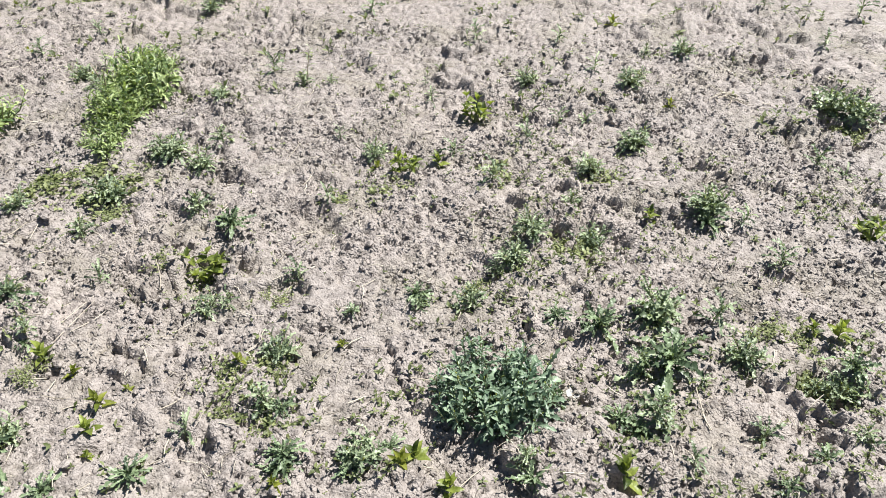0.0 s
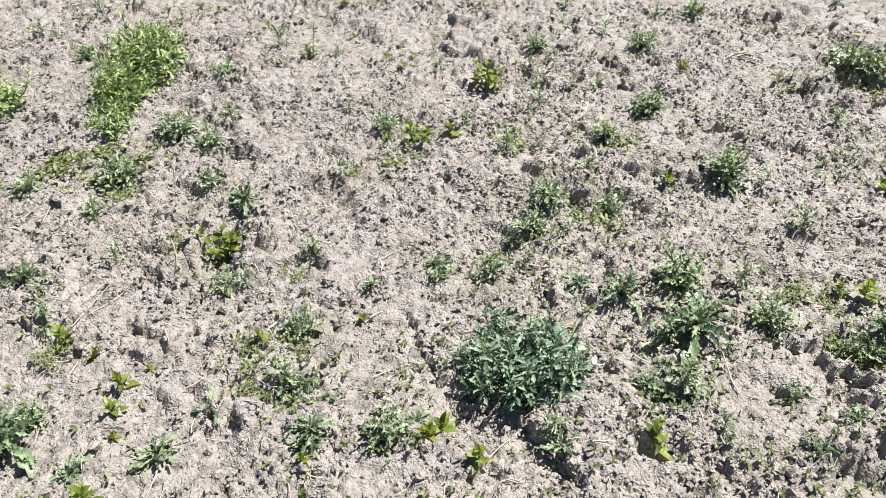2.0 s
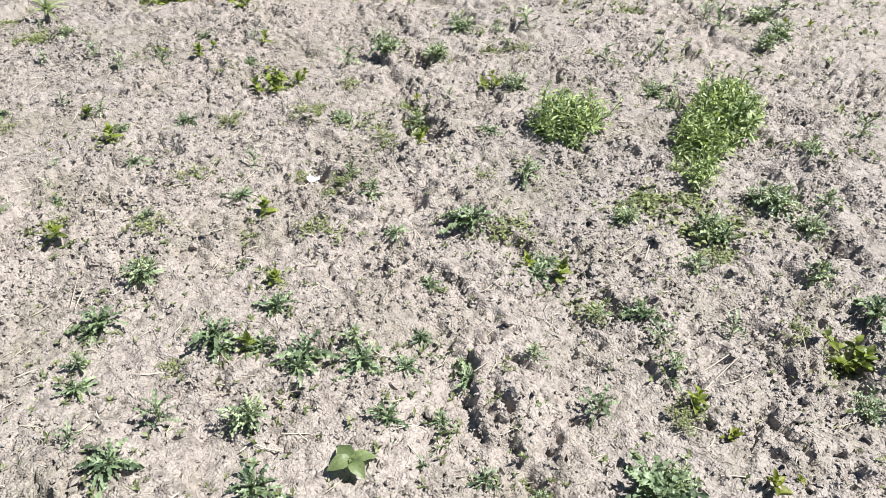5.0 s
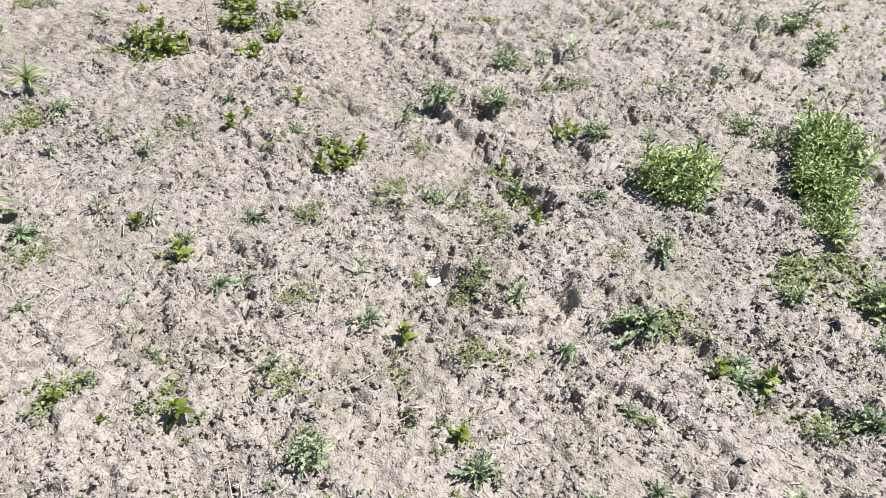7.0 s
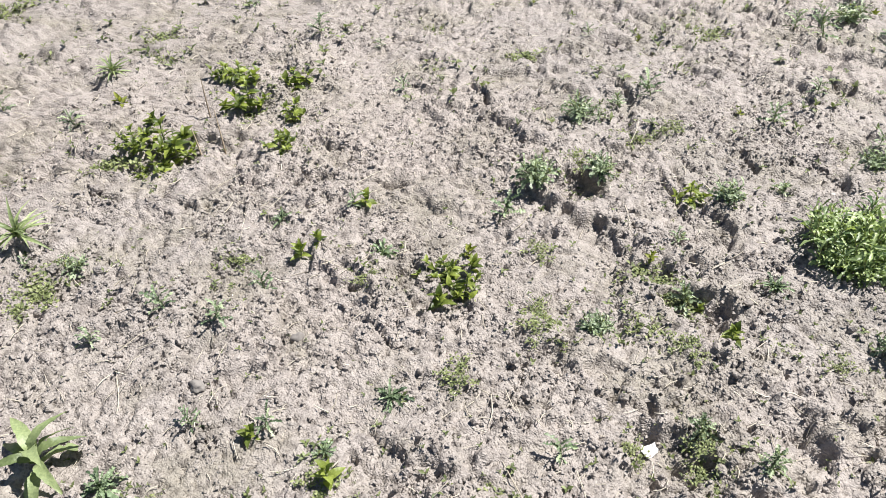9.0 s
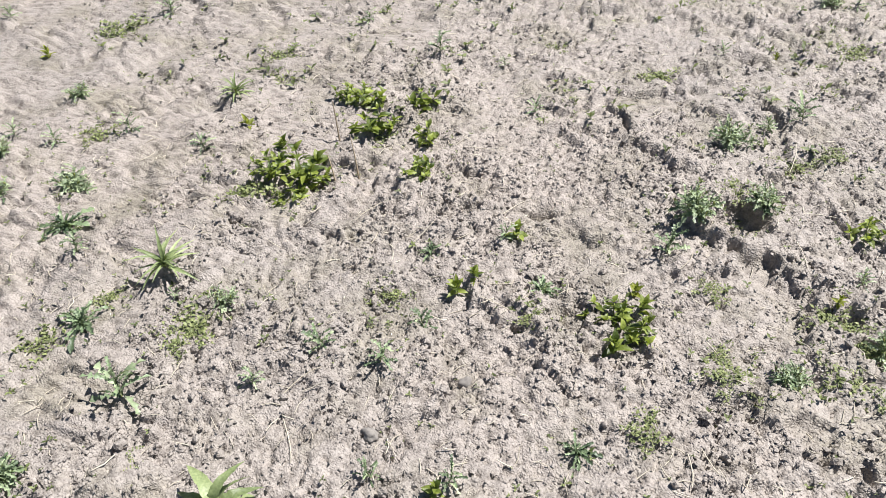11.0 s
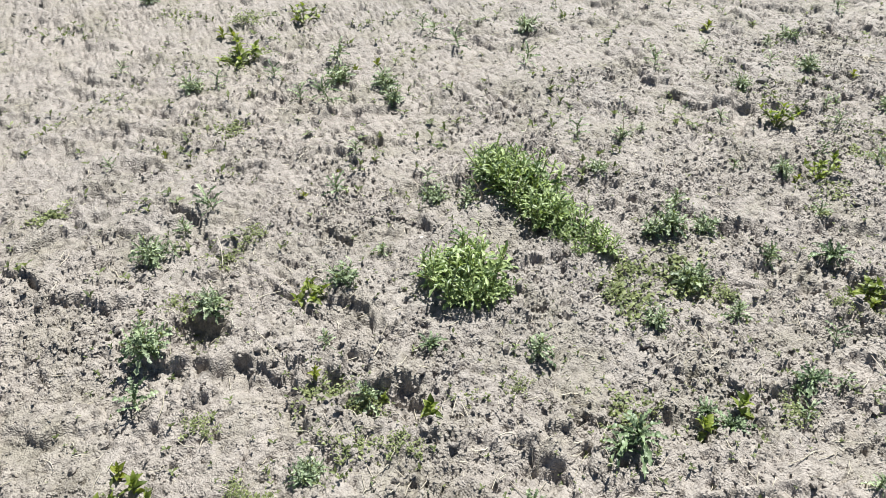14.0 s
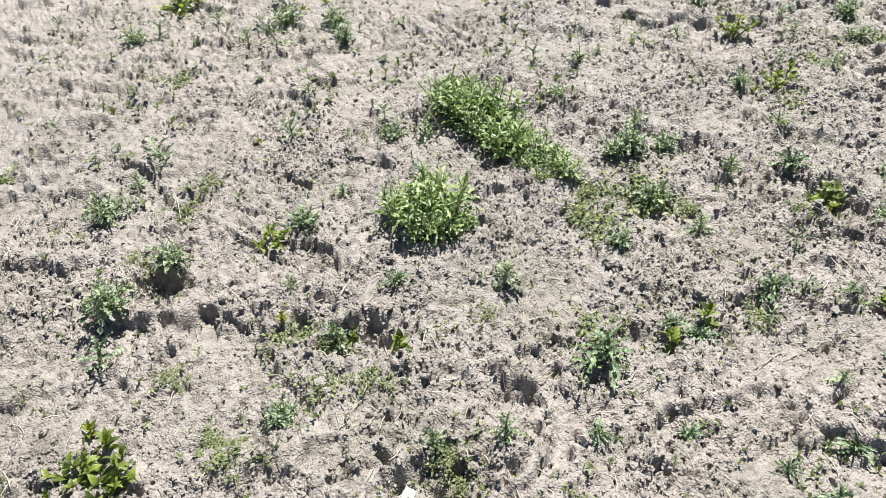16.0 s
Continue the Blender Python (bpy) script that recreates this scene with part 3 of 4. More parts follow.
def billow(x, y, size, seed):
    """Rounded lumps of about that size with sharp creases between them, from 0 to about 1."""
    return np.abs(swell(x, y, size, seed)) * 1.4


def roughness_at(x, y):
    """How loose and crumbly the soil is there: 0 a smooth crust, 1 all clods."""
    return np.clip(0.48 - 0.14 * np.clip((y - 2.7) / 0.9, 0, 1) + 0.16 * np.clip(x + 0.6, 0, 1) + 0.75 * swell(x, y, 0.55, 16) + 0.55 * swell(x, y, 0.2, 17), 0.16, 1.0)


def relief(x, y):
    """Height of the soil at arrays of places."""
    x, y = np.asarray(x, float), np.asarray(y, float)
    loose = roughness_at(x, y)
    h = 0.020 * swell(x, y, 0.75, 11) + 0.015 * swell(x, y, 0.30, 12)
    wx, wy = x + 0.035 * swell(x, y, 0.11, 18), y + 0.035 * swell(x, y, 0.11, 19)
    wx, wy = wx + 0.010 * swell(x, y, 0.035, 20), wy + 0.010 * swell(x, y, 0.035, 21)
    h = h + 0.016 * (0.30 + 0.70 * loose) * billow(wx, wy, 0.13, 13)
    h = h + 0.0140 * (0.20 + 0.78 * loose) * billow(wx, wy, 0.062, 14)
    h = h + 0.0125 * (0.25 + 0.76 * loose) * billow(wx, wy, 0.031, 15)
    h = h + 0.0070 * (0.35 + 0.65 * loose) * (billow(x, y, 0.020, 22) - 0.3)
    h = h + loose * (0.036 * lumps(x, y, 0.05, 41, 0.30) * 0.5 + 0.024 * lumps(x, y, 0.024, 35, 0.45) * 0.6)
    marks = np.clip(1 - np.abs(swell(wx, wy, 0.055, 23)) / 0.10, 0, 1) * np.clip(swell(x, y, 0.05, 24) * 3.5 - 0.25, 0, 1)
    h = h - (0.018 + 0.018 * loose) * marks
    nicks = np.clip(1 - np.abs(swell(x, y, 0.034, 25)) / 0.16, 0, 1) * np.clip(swell(x, y, 0.028, 26) * 4.0 - 0.1, 0, 1)
    h = h - (0.022 + 0.014 * loose) * nicks
    edge = seams(x, y, 0.26, 51)
    where = np.clip(swell(x, y, 0.55, 52) * 3.0 + 0.1, 0, 1) * np.clip(0.4 + 1.6 * swell(x, y, 0.14, 53), 0, 1)
    h = h - 0.036 * where * np.clip(1.1 - edge / 0.055, 0, 1)
    ledge = swell(x + 0.07 * swell(x, y, 0.09, 61), y + 0.05 * swell(x, y, 0.07, 60), 0.33, 62)
    h = h + 0.019 * np.clip(ledge / 0.025, -1, 1) * np.clip(swell(x, y, 0.6, 63) * 2.5 + 0.1, 0, 1)
    torn = swell(x + 0.03 * swell(x, y, 0.04, 64), y + 0.03 * swell(x, y, 0.04, 65), 0.12, 66)
    h = h + 0.015 * np.clip(torn / 0.05, -1, 1) * np.clip(swell(x, y, 0.4, 67) * 3.0, 0, 1)
    for x0, y0, x1, y1, wide, deep in CRACKS:
        near = (x > min(x0, x1) - 0.2) & (x < max(x0, x1) + 0.2) & (y > min(y0, y1) - 0.2) & (y < max(y0, y1) + 0.2)
        if not near.any():
            continue
        long = math.hypot(x1 - x0, y1 - y0)
        ax, ay = (x1 - x0) / long, (y1 - y0) / long
        qx, qy = x[near] - x0, y[near] - y0
        u = qx * ax + qy * ay
        v = -qx * ay + qy * ax + 0.020 * swell(x[near], y[near], 0.09, 75) + 0.008 * swell(x[near], y[near], 0.03, 76)
        over = np.maximum(np.maximum(-u, u - long), 0)
        there = np.exp(-(over / 0.03) ** 2)
        side = v if ax > 0 else -v
        h[near] += there * (-deep * np.exp(-(v / wide) ** 2) + 0.014 * np.clip(side / 0.012, 0, 1) * np.exp(-np.maximum(side, 0) / 0.06))
    out = np.maximum(np.maximum(-8.3 - x, x - 3.0), np.maximum(0.42 - y, y - 7.6))
    h = h * (1 - np.clip(out / 0.5, 0, 1))
    for px, py, a, b, deep, turn in PITS:
        near = (np.abs(x - px) < 0.5) & (np.abs(y - py) < 0.5)
        if not near.any():
            continue
        qx, qy = x[near] - px, y[near] - py
        wob = 1.12 + 0.55 * swell(x[near], y[near], 0.11, 71) + 0.3 * swell(x[near], y[near], 0.035, 72)
        u = (qx * math.cos(turn) + qy * math.sin(turn)) / a * wob
        v = (-qx * math.sin(turn) + qy * math.cos(turn)) / b * wob
        r = np.sqrt(u * u + v * v)
        bowl = 1 / (1 + np.exp((r - 0.9) * 7.0)) * (0.85 + 0.3 * swell(x[near], y[near], 0.05, 73))
        rim = np.exp(-((r - 1.25) / 0.28) ** 2)
        h[near] += -0.72 * deep * bowl * (1 - 0.35 * np.clip(u, -1, 1)) + 0.16 * deep * rim
    return h


def soil_z(x, y):
    return float(relief(np.array([x]), np.array([y]))[0])


def steps(spans, far):
    """Grid lines: even steps within the spans (from, to, step), growing steps out to far on both sides."""
    line = np.concatenate([np.arange(a, b, s) for a, b, s in spans] + [[spans[-1][1]]])
    grow = np.cumsum(0.03 * 1.6 ** np.arange(1, 40))
    grow = grow[grow < far]
    return np.concatenate([line[0] - grow[::-1], line, line[-1] + grow])


def mesh_from(name, verts, faces, mats, smooth=True, index=None):
    me = bpy.data.meshes.new(name)
    faces = np.asarray(faces, np.int32)
    me.vertices.add(len(verts))
    me.vertices.foreach_set("co", np.asarray(verts, np.float32).ravel())
    me.loops.add(faces.size)
    me.loops.foreach_set("vertex_index", faces.ravel())
    me.polygons.add(len(faces))
    me.polygons.foreach_set("loop_start", np.arange(0, faces.size, faces.shape[1], dtype=np.int32))
    me.polygons.foreach_set("use_smooth", np.full(len(faces), smooth))
    for mat in mats:
        me.materials.append(mat)
    if index is not None:
        me.polygons.foreach_set("material_index", np.asarray(index, np.int32))
    me.update()
    me.validate()
    return me


xs = steps([(-9.0, -8.2, 0.05), (-8.2, -6.6, 0.04), (-6.6, -4.8, 0.025), (-4.8, 1.5, 0.0088), (1.5, 2.9, 0.025), (2.9, 3.7, 0.05)], 900.0)
ys = steps([(-0.9, 0.4, 0.04), (0.4, 3.1, 0.0088), (3.1, 4.2, 0.0115), (4.2, 5.4, 0.016), (5.4, 7.5, 0.030), (7.5, 8.3, 0.05)], 900.0)
gx, gy = np.meshgrid(xs, ys)
gz = relief(gx.ravel(), gy.ravel())
cols, rows_n = len(xs), len(ys)
quad = (np.arange(rows_n - 1)[:, None] * cols + np.arange(cols - 1)[None, :]).ravel()
ground_mesh = mesh_from("ground", np.stack([gx.ravel(), gy.ravel(), gz], 1), np.stack([quad, quad + 1, quad + cols + 1, quad + cols], 1), [SOIL])
tagged(new("ground", ground_mesh), "pale dry crumbly soil with cracks and hollows", "soil", kind="structure")


# ---- crumbs of soil ----
def crumb_shape(rng, full):
    """One angular crumb, about 1 in radius."""
    bm = bmesh.new()
    if full is None:
        v = np.array([(1, 0, 0), (0.1, 1, 0), (-1, 0.1, 0), (-0.1, -1, 0), (0.1, 0.1, 1.0)])
        f = np.array([(0, 1, 4), (1, 2, 4), (2, 3, 4), (3, 0, 4)])
    elif full:
        bmesh.ops.create_icosphere(bm, subdivisions=1, radius=1.0)
        v = np.array([p.co[:] for p in bm.verts])
        f = np.array([[p.index for p in face.verts] for face in bm.faces])
    else:
        v = np.vstack([np.eye(3), -np.eye(3)])
        f = np.array([(0, 1, 2), (1, 3, 2), (3, 4, 2), (4, 0, 2), (1, 0, 5), (3, 1, 5), (4, 3, 5), (0, 4, 5)])
    bm.free()
    v = v * (1 + rng.uniform(-0.35, 0.35, (len(v), 1))) + rng.uniform(-0.2, 0.2, v.shape)
    return v * (1.0, rng.uniform(0.65, 1.0), rng.uniform(0.55, 0.85)), f


def scatter(count, region, low, high, seed, power, full):
    rng = np.random.default_rng(seed)
    x0, x1, y0, y1 = region
    px, py = rng.uniform(x0, x1, count * 3), rng.uniform(y0, y1, count * 3)
    keep = rng.uniform(0, 1, count * 3) < np.clip(roughness_at(px, py) * 0.75 + 0.6 * swell(px, py, 0.12, 92), 0.03, 1)
    px, py = px[keep][:count], py[keep][:count]
    size = low + (high - low) * rng.uniform(0, 1, len(px)) ** power
    pz = relief(px, py) + 0.2 * size
    turn = rng.uniform(0, 2 * np.pi, len(px))
    verts, faces, start = [], [], 0
    for n in range(12):
        v, f = crumb_shape(rng, full)
        some = slice(n, None, 12)
        c, s, k = np.cos(turn[some])[:, None], np.sin(turn[some])[:, None], size[some][:, None]
        w = np.stack([(v[:, 0] * c - v[:, 1] * s) * k + px[some][:, None], (v[:, 0] * s + v[:, 1] * c) * k + py[some][:, None], v[:, 2] * k + pz[some][:, None]], 2)
        verts.append(w.reshape(-1, 3))
        faces.append((f[None] + start + len(v) * np.arange(len(c))[:, None, None]).reshape(-1, 3))
        start += w.shape[0] * w.shape[1]
    return np.concatenate(verts), np.concatenate(faces)


v, f = scatter(70000, (-5.0, 1.6, 0.4, 3.7), 0.0035, 0.0095, 15, 1.4, None)
tagged(new("soil_grains", mesh_from("soil_grains", v, f, [CLOD])), "countless fine granules of dry pale soil", "soil grains", kind="stuff")
v, f = scatter(16000, (-5.5, 1.8, 0.2, 4.3), 0.0035, 0.0115, 5, 2.0, False)
tagged(new("soil_crumbs", mesh_from("soil_crumbs", v, f, [CLOD], False)), "countless small angular crumbs of dry pale soil", "soil crumbs", kind="stuff")
v, f = scatter(5000, (-5.5, 1.8, 0.2, 4.3), 0.006, 0.018, 7, 2.6, True)
tagged(new("soil_clods", mesh_from("soil_clods", v, f, [CLOD], False)), "loose clods of dry pale soil", "soil clods", kind="stuff")
v, f = scatter(8000, (-8.0, 2.6, 3.0, 7.2), 0.005, 0.016, 6, 2.2, False)
tagged(new("soil_crumbs", mesh_from("soil_crumbs", v, f, [CLOD], False)), "small crumbs of dry soil further off", "soil crumbs", kind="stuff")


# ---- leaves and stems ----
def blade(length, half, lobes, depth, arch, fold, seed, rows=None, bend=0.0, crumple=0.0, fine=4):
    """A leaf along +x from the origin. half: greatest half width; lobes and depth: teeth along its edges; arch: how far it
    droops; fold: how far its halves rise from the midrib; fine: rows to each lobe. Returns vertices and faces."""
    rng = random.Random(seed)
    rows = rows or (lobes * fine if lobes else 8)
    skip = 4 // fine
    verts, faces = [], []
    for n in range(rows + 1):
        s = n / rows
        body = math.sin(math.pi * min(1.0, s ** 0.75 * 0.97 + 0.03)) ** 0.8
        if lobes:
            body = 0.30 + 0.70 * (s ** 0.8) * (1 if s < 0.82 else max(0.10, (1 - s) / 0.18))
            body *= 1 - depth * (1.0, 0.35, 0.0, 0.75)[n * skip % 4]
        w = half * body * rng.uniform(0.88, 1.12)
        z = arch * (s - s * s * 1.8) + 0.012 * rng.uniform(-1, 1)
        y = bend * s * s
        back = (0.0, 0.01, 0.05, 0.03)[n * skip % 4] if lobes and n < rows else 0.0
        across = (1, 0, -1) if lobes or rows < 6 else (1, 0.55, 0, -0.55, -1)
        for k in across:
            verts.append((length * s + back * abs(k), y + w * k, z + fold * w * abs(k) ** 1.6 + crumple * abs(k) * rng.uniform(-1, 1)))
        c = len(across)
        if n:
            faces += [(c * (n - 1) + k, c * (n - 1) + k + 1, c * n + k + 1, c * n + k) for k in range(c - 1)]
    return verts, faces


def leaf_mesh(name, mat, *shape, **more):
    v, f = blade(*shape, **more)
    return mesh_from(name, v, f, [mat])


def tube(points, radii, sides=5):
    """A tapered, bent stem through the points."""
    verts, faces = [], []
    for n, (p, r) in enumerate(zip(points, radii)):
        ahead = Vector(points[min(n + 1, len(points) - 1)]) - Vector(points[max(n - 1, 0)])
        q = ahead.to_track_quat("Z", "Y")
        for k in range(sides):
            a = 2 * math.pi * k / sides
            verts.append(Vector(p) + q @ Vector((r * math.cos(a), r * math.sin(a), 0)))
        if n:
            for k in range(sides):
                b = sides * (n - 1)
                faces.append((b + k, b + (k + 1) % sides, b + sides + (k + 1) % sides, b + sides + k))
    return [tuple(p) for p in verts], faces


def join(pieces):
    verts, faces = [], []
    for v, f in pieces:
        start = len(verts)
        verts += list(v)
        faces += [tuple(i + start for i in face) for face in f]
    return verts, faces


def moved(piece, m):
    v, f = piece
    return [tuple(m @ Vector(p)) for p in v], f


def part(name, mesh, parent, m=None, label=""):
    ob = new(name, mesh)
    ob.parent = parent
    ob.matrix_basis = m or Matrix.Identity(4)
    return tagged(ob, label)


def attach(parent, mesh, at, turn, lift, size, roll=0.0, name="leaf"):
    """A leaf on its thing: where it grows, its turn, its rise in degrees and its size."""
    m = Matrix.Translation(at) @ pose(0, 0, 0, 0, 0, turn) @ pose(0, 0, 0, 0, -lift, 0) @ pose(0, 0, 0, roll) @ Matrix.Scale(size, 4)
    return part(name, mesh, parent, m)


LOBED = [leaf_mesh("lobed_leaf", GREY_GREEN, 1.0, 0.165, 5 + n % 3, 0.80, 0.2 + 0.1 * n, 0.35, n, bend=(-0.15, 0.1, 0.0, 0.18)[n], crumple=0.08) for n in range(4)]
DEEP = [leaf_mesh("lobed_leaf_dark", DEEP_GREEN, 1.0, 0.13, 5 + n % 3, 0.70, 0.2 + 0.12 * n, 0.22, 20 + n, bend=(0.2, -0.12, 0.05, -0.22)[n], crumple=0.08) for n in range(4)]
OVATE = [leaf_mesh("ovate_leaf", FRESH_GREEN, 1.0, h, 0, 0.0, 0.3, 0.30, 40 + n, bend=0.1 * (n - 1), crumple=0.03) for n, h in enumerate((0.22, 0.26, 0.30))]
GOLD = [leaf_mesh("yellow_leaf", GOLD_GREEN, 1.0, h, 0, 0.0, 0.22, 0.35, 50 + n, crumple=0.03) for n, h in enumerate((0.20, 0.26))]
NARROW = [leaf_mesh("narrow_leaf", PALE_GREEN, 1.0, 0.055, 0, 0.0, 0.55, 0.4, 60 + n, bend=b) for n, b in enumerate((-0.1, 0.0, 0.12))]
HEART = [leaf_mesh("heart_leaf", SEEDLING_GREEN, 1.0, 0.36, 0, 0.0, 0.5, 0.3, 70 + n, rows=10, bend=0.12 * (n - 0.5), crumple=0.015) for n in range(2)]
LANCE = [leaf_mesh("lance_leaf", PALE_GREEN, 1.0, 0.13 + 0.02 * n, 0, 0.0, 0.7, 0.25, 80 + n, rows=16, bend=0.16 * n - 0.14, crumple=0.03) for n in range(3)]


def thing(name, label, category):
    return tagged(new(name), label, category, "weeds in the field")


def stem_mesh(height, radius, lean, rng, mat=STEM, knots=5):
    pts, rad = [], []
    for n in range(knots + 1):
        s = n / knots
        pts.append((lean * s * s + rng.uniform(-1, 1) * 0.012 * (n > 0), rng.uniform(-1, 1) * 0.012 * (n > 0), height * s - 0.03 * (n == 0)))
        rad.append(radius * (1 - 0.6 * s))
    v, f = tube(pts, rad)
    return mesh_from("stem", v, f, [mat]), pts


BUDS = [mesh_from("bud", *tube([(0, 0, 0), (0, 0, 0.02), (0, 0, 0.05), (0, 0, 0.062)], [0.006, 0.011, 0.008, 0.002]), [BUD])]


def buds(ob, tip, count, spread, rng):
    for n in range(count):
        at = Vector(tip) + Vector((rng.uniform(-spread, spread), rng.uniform(-spread, spread), rng.uniform(-0.03, 0.04)))
        part("bud", BUDS[0], ob, Matrix.Translation(at) @ pose(0, 0, 0, rng.uniform(-30, 30), rng.uniform(-30, 30)), "tight yellowish flower bud")


def build_groundsel(rng, height=0.50, leaves=32, name="groundsel", label="upright grey-green weed with jagged lobed leaves on dry soil"):
    ob = thing(name, label, "weed")
    mesh, pts = stem_mesh(height, 0.018, rng.uniform(-0.1, 0.1), rng)
    part("stem", mesh, ob)
    for n in range(leaves):
        s = n / (leaves - 1)
        at = Vector(pts[0]).lerp(Vector(pts[-1]), 0.04 + 0.88 * s)
        lift = 14 + 50 * s + rng.uniform(-14, 14)
        attach(ob, rng.choice(LOBED), at, n * 137.5 + rng.uniform(-25, 25), lift, (0.46 - 0.26 * s) * rng.uniform(0.55, 1.15), rng.uniform(-50, 50))
    buds(ob, pts[-1], 4, 0.05, rng)
    return ob


def build_lush(rng, blades=LOBED, label="spreading grey-green weed with many jagged lobed leaves"):
    ob = thing("spreading_groundsel", label, "weed")
    for n in range(7):
        turn, tall = n * 1.05 + rng.uniform(-0.4, 0.4), rng.uniform(0.14, 0.34)
        reach = 0.02 if n == 0 else rng.uniform(0.1, 0.26)
        tip = Vector((math.cos(turn) * reach, math.sin(turn) * reach, tall))
        v, f = tube([(0, 0, -0.03), tuple(tip * 0.5 + Vector((0, 0.01, 0.03))), tuple(tip)], [0.015, 0.012, 0.006])
        stem = part("stem", mesh_from("stem", v, f, [STEM]), ob)
        for k in range(12):
            s = k / 11
            attach(stem, rng.choice(blades), tip * (0.12 + 0.88 * s), k * 137.5 + math.degrees(turn) + rng.uniform(-30, 30), 6 + 52 * s + rng.uniform(-14, 18), (0.29 - 0.14 * s) * rng.uniform(0.6, 1.2), rng.uniform(-50, 50))
        if n < 3:
            buds(stem, tip, 1, 0.01, rng)
    return ob


def build_tall(rng, mat_=BUSH_GREEN, label="bushy fresh green weed with finely cut leaves in a clump"):
    ob = thing("bushy_groundsel", label, "weed")
    shoots, leaves, tips = [], [], []
    for n in range(8):
        turn, tall = n * 2.4 + rng.uniform(-0.4, 0.4), rng.uniform(0.40, 1.0)
        reach = 0.03 if n == 0 else rng.uniform(0.15, 0.5)
        tip = Vector((math.cos(turn) * reach, math.sin(turn) * reach, tall * (1 - 0.5 * reach)))
        root = Vector((math.cos(turn) * 0.03, math.sin(turn) * 0.03, -0.03))
        bow = Vector((math.cos(turn) * reach * 0.25, math.sin(turn) * reach * 0.25, -0.02))
        shoots.append(tube([tuple(root), tuple(root.lerp(tip, 0.5) + bow), tuple(tip)], [0.017, 0.013, 0.007]))
        for k in range(12):
            u = 0.15 + 0.85 * k / 11
            at = root.lerp(tip, u) + bow * (1 - abs(2 * u - 1))
            m = Matrix.Translation(at) @ pose(0, 0, 0, 0, 0, k * 137.5 + rng.uniform(-30, 30)) @ pose(0, 0, 0, 0, -(8 + 46 * u + rng.uniform(-26, 26))) @ pose(0, 0, 0, rng.uniform(-40, 40)) @ Matrix.Scale((0.44 - 0.22 * u) * rng.uniform(0.6, 1.3), 4)
            leaves.append(moved(blade(1.0, rng.uniform(0.13, 0.18), rng.choice((3, 4)), 0.6, rng.uniform(0.1, 0.6), 0.35, rng.randrange(9999), bend=rng.uniform(-0.2, 0.2), crumple=0.05, fine=2), m))
        tips.append(tip)
    for tip, (v, f) in zip(tips, shoots):
        buds(part("stem", mesh_from("stem", v, f, [STEM]), ob), tip, 1, 0.01, rng)
    v, f = join(leaves)
    tagged(part("foliage", mesh_from("foliage", v, f, [mat_]), ob), kind="stuff")
    return ob


def build_blue(rng):
    return build_tall(rng, BLUE_GREEN, "bushy blue-green weed with finely cut leaves in a clump")


def build_rosette(rng):
    ob = thing("weed_rosette", "flat rosette of dark grey-green toothed leaves on soil", "weed")
    mesh, pts = stem_mesh(0.12, 0.022, 0.0, rng, knots=3)
    part("stem", mesh, ob)
    for n in range(34):
        s = n / 33
        attach(ob, rng.choice(DEEP), (0, 0, 0.02 + 0.06 * s), n * 137.5 + rng.uniform(-35, 35), 8 + 60 * s + rng.uniform(-10, 18), (0.48 - 0.22 * s) * rng.uniform(0.5, 1.1), rng.uniform(-40, 40))
    return ob


def build_goosefoot(rng, leaves=OVATE, small=1.0, name="goosefoot", label="bright green broad-leaved weed with cupped oval leaves"):
    ob = thing(name, label, "weed")
    tips, bits = [], []
    for n in range(6):
        turn, tall = n * 1.1 + rng.uniform(-0.4, 0.4), (0.40 if n == 0 else rng.uniform(0.12, 0.34))
        reach = 0.04 if n == 0 else rng.uniform(0.18, 0.38)
        tip = Vector((math.cos(turn) * reach, math.sin(turn) * reach, tall))
        tips.append(tip)
        bits.append(tube([(0, 0, -0.03), tuple(tip * 0.5 + Vector((0.01, 0, 0.03))), tuple(tip)], [0.018, 0.013, 0.008]))
    for tip, (v, f) in zip(tips, bits):
        stem = part("stem", mesh_from("stem", v, f, [STEM]), ob)
        first = rng.uniform(0, 360)
        for n in range(8):
            low = n > 2
            attach(stem, rng.choice(leaves), tip * (rng.uniform(0.55, 0.85) if low else 1.0), first + n * 125 + rng.uniform(-25, 25), rng.uniform(-5, 35) if low else rng.uniform(30, 70), small * (rng.uniform(0.11, 0.25) if low else rng.uniform(0.10, 0.19)), rng.uniform(-30, 30))
    return ob


def build_shoot(rng, leaves=OVATE, name="goosefoot_shoot", label="single upright shoot with large fresh green oval leaves"):
    ob = thing(name, label, "weed")
    mesh, pts = stem_mesh(0.45, 0.022, rng.uniform(-0.12, 0.12), rng, knots=4)
    part("stem", mesh, ob)
    for n in range(10):
        s = n / 9
        at = Vector(pts[0]).lerp(Vector(pts[-1]), 0.15 + 0.85 * s)
        attach(ob, rng.choice(leaves), at, n * 137.5 + rng.uniform(-25, 25), 12 + 58 * s + rng.uniform(-12, 12), (0.46 - 0.16 * s) * rng.uniform(0.75, 1.15), rng.uniform(-25, 25))
    return ob


def build_gold_shoot(rng):
    return build_shoot(rng, GOLD, "yellow_shoot", "single upright shoot with yellow-green leaves")


def build_gold(rng):
    return build_goosefoot(rng, GOLD, 0.75, "yellow_weed", "yellow-green upright weed with crowded narrow leaves")


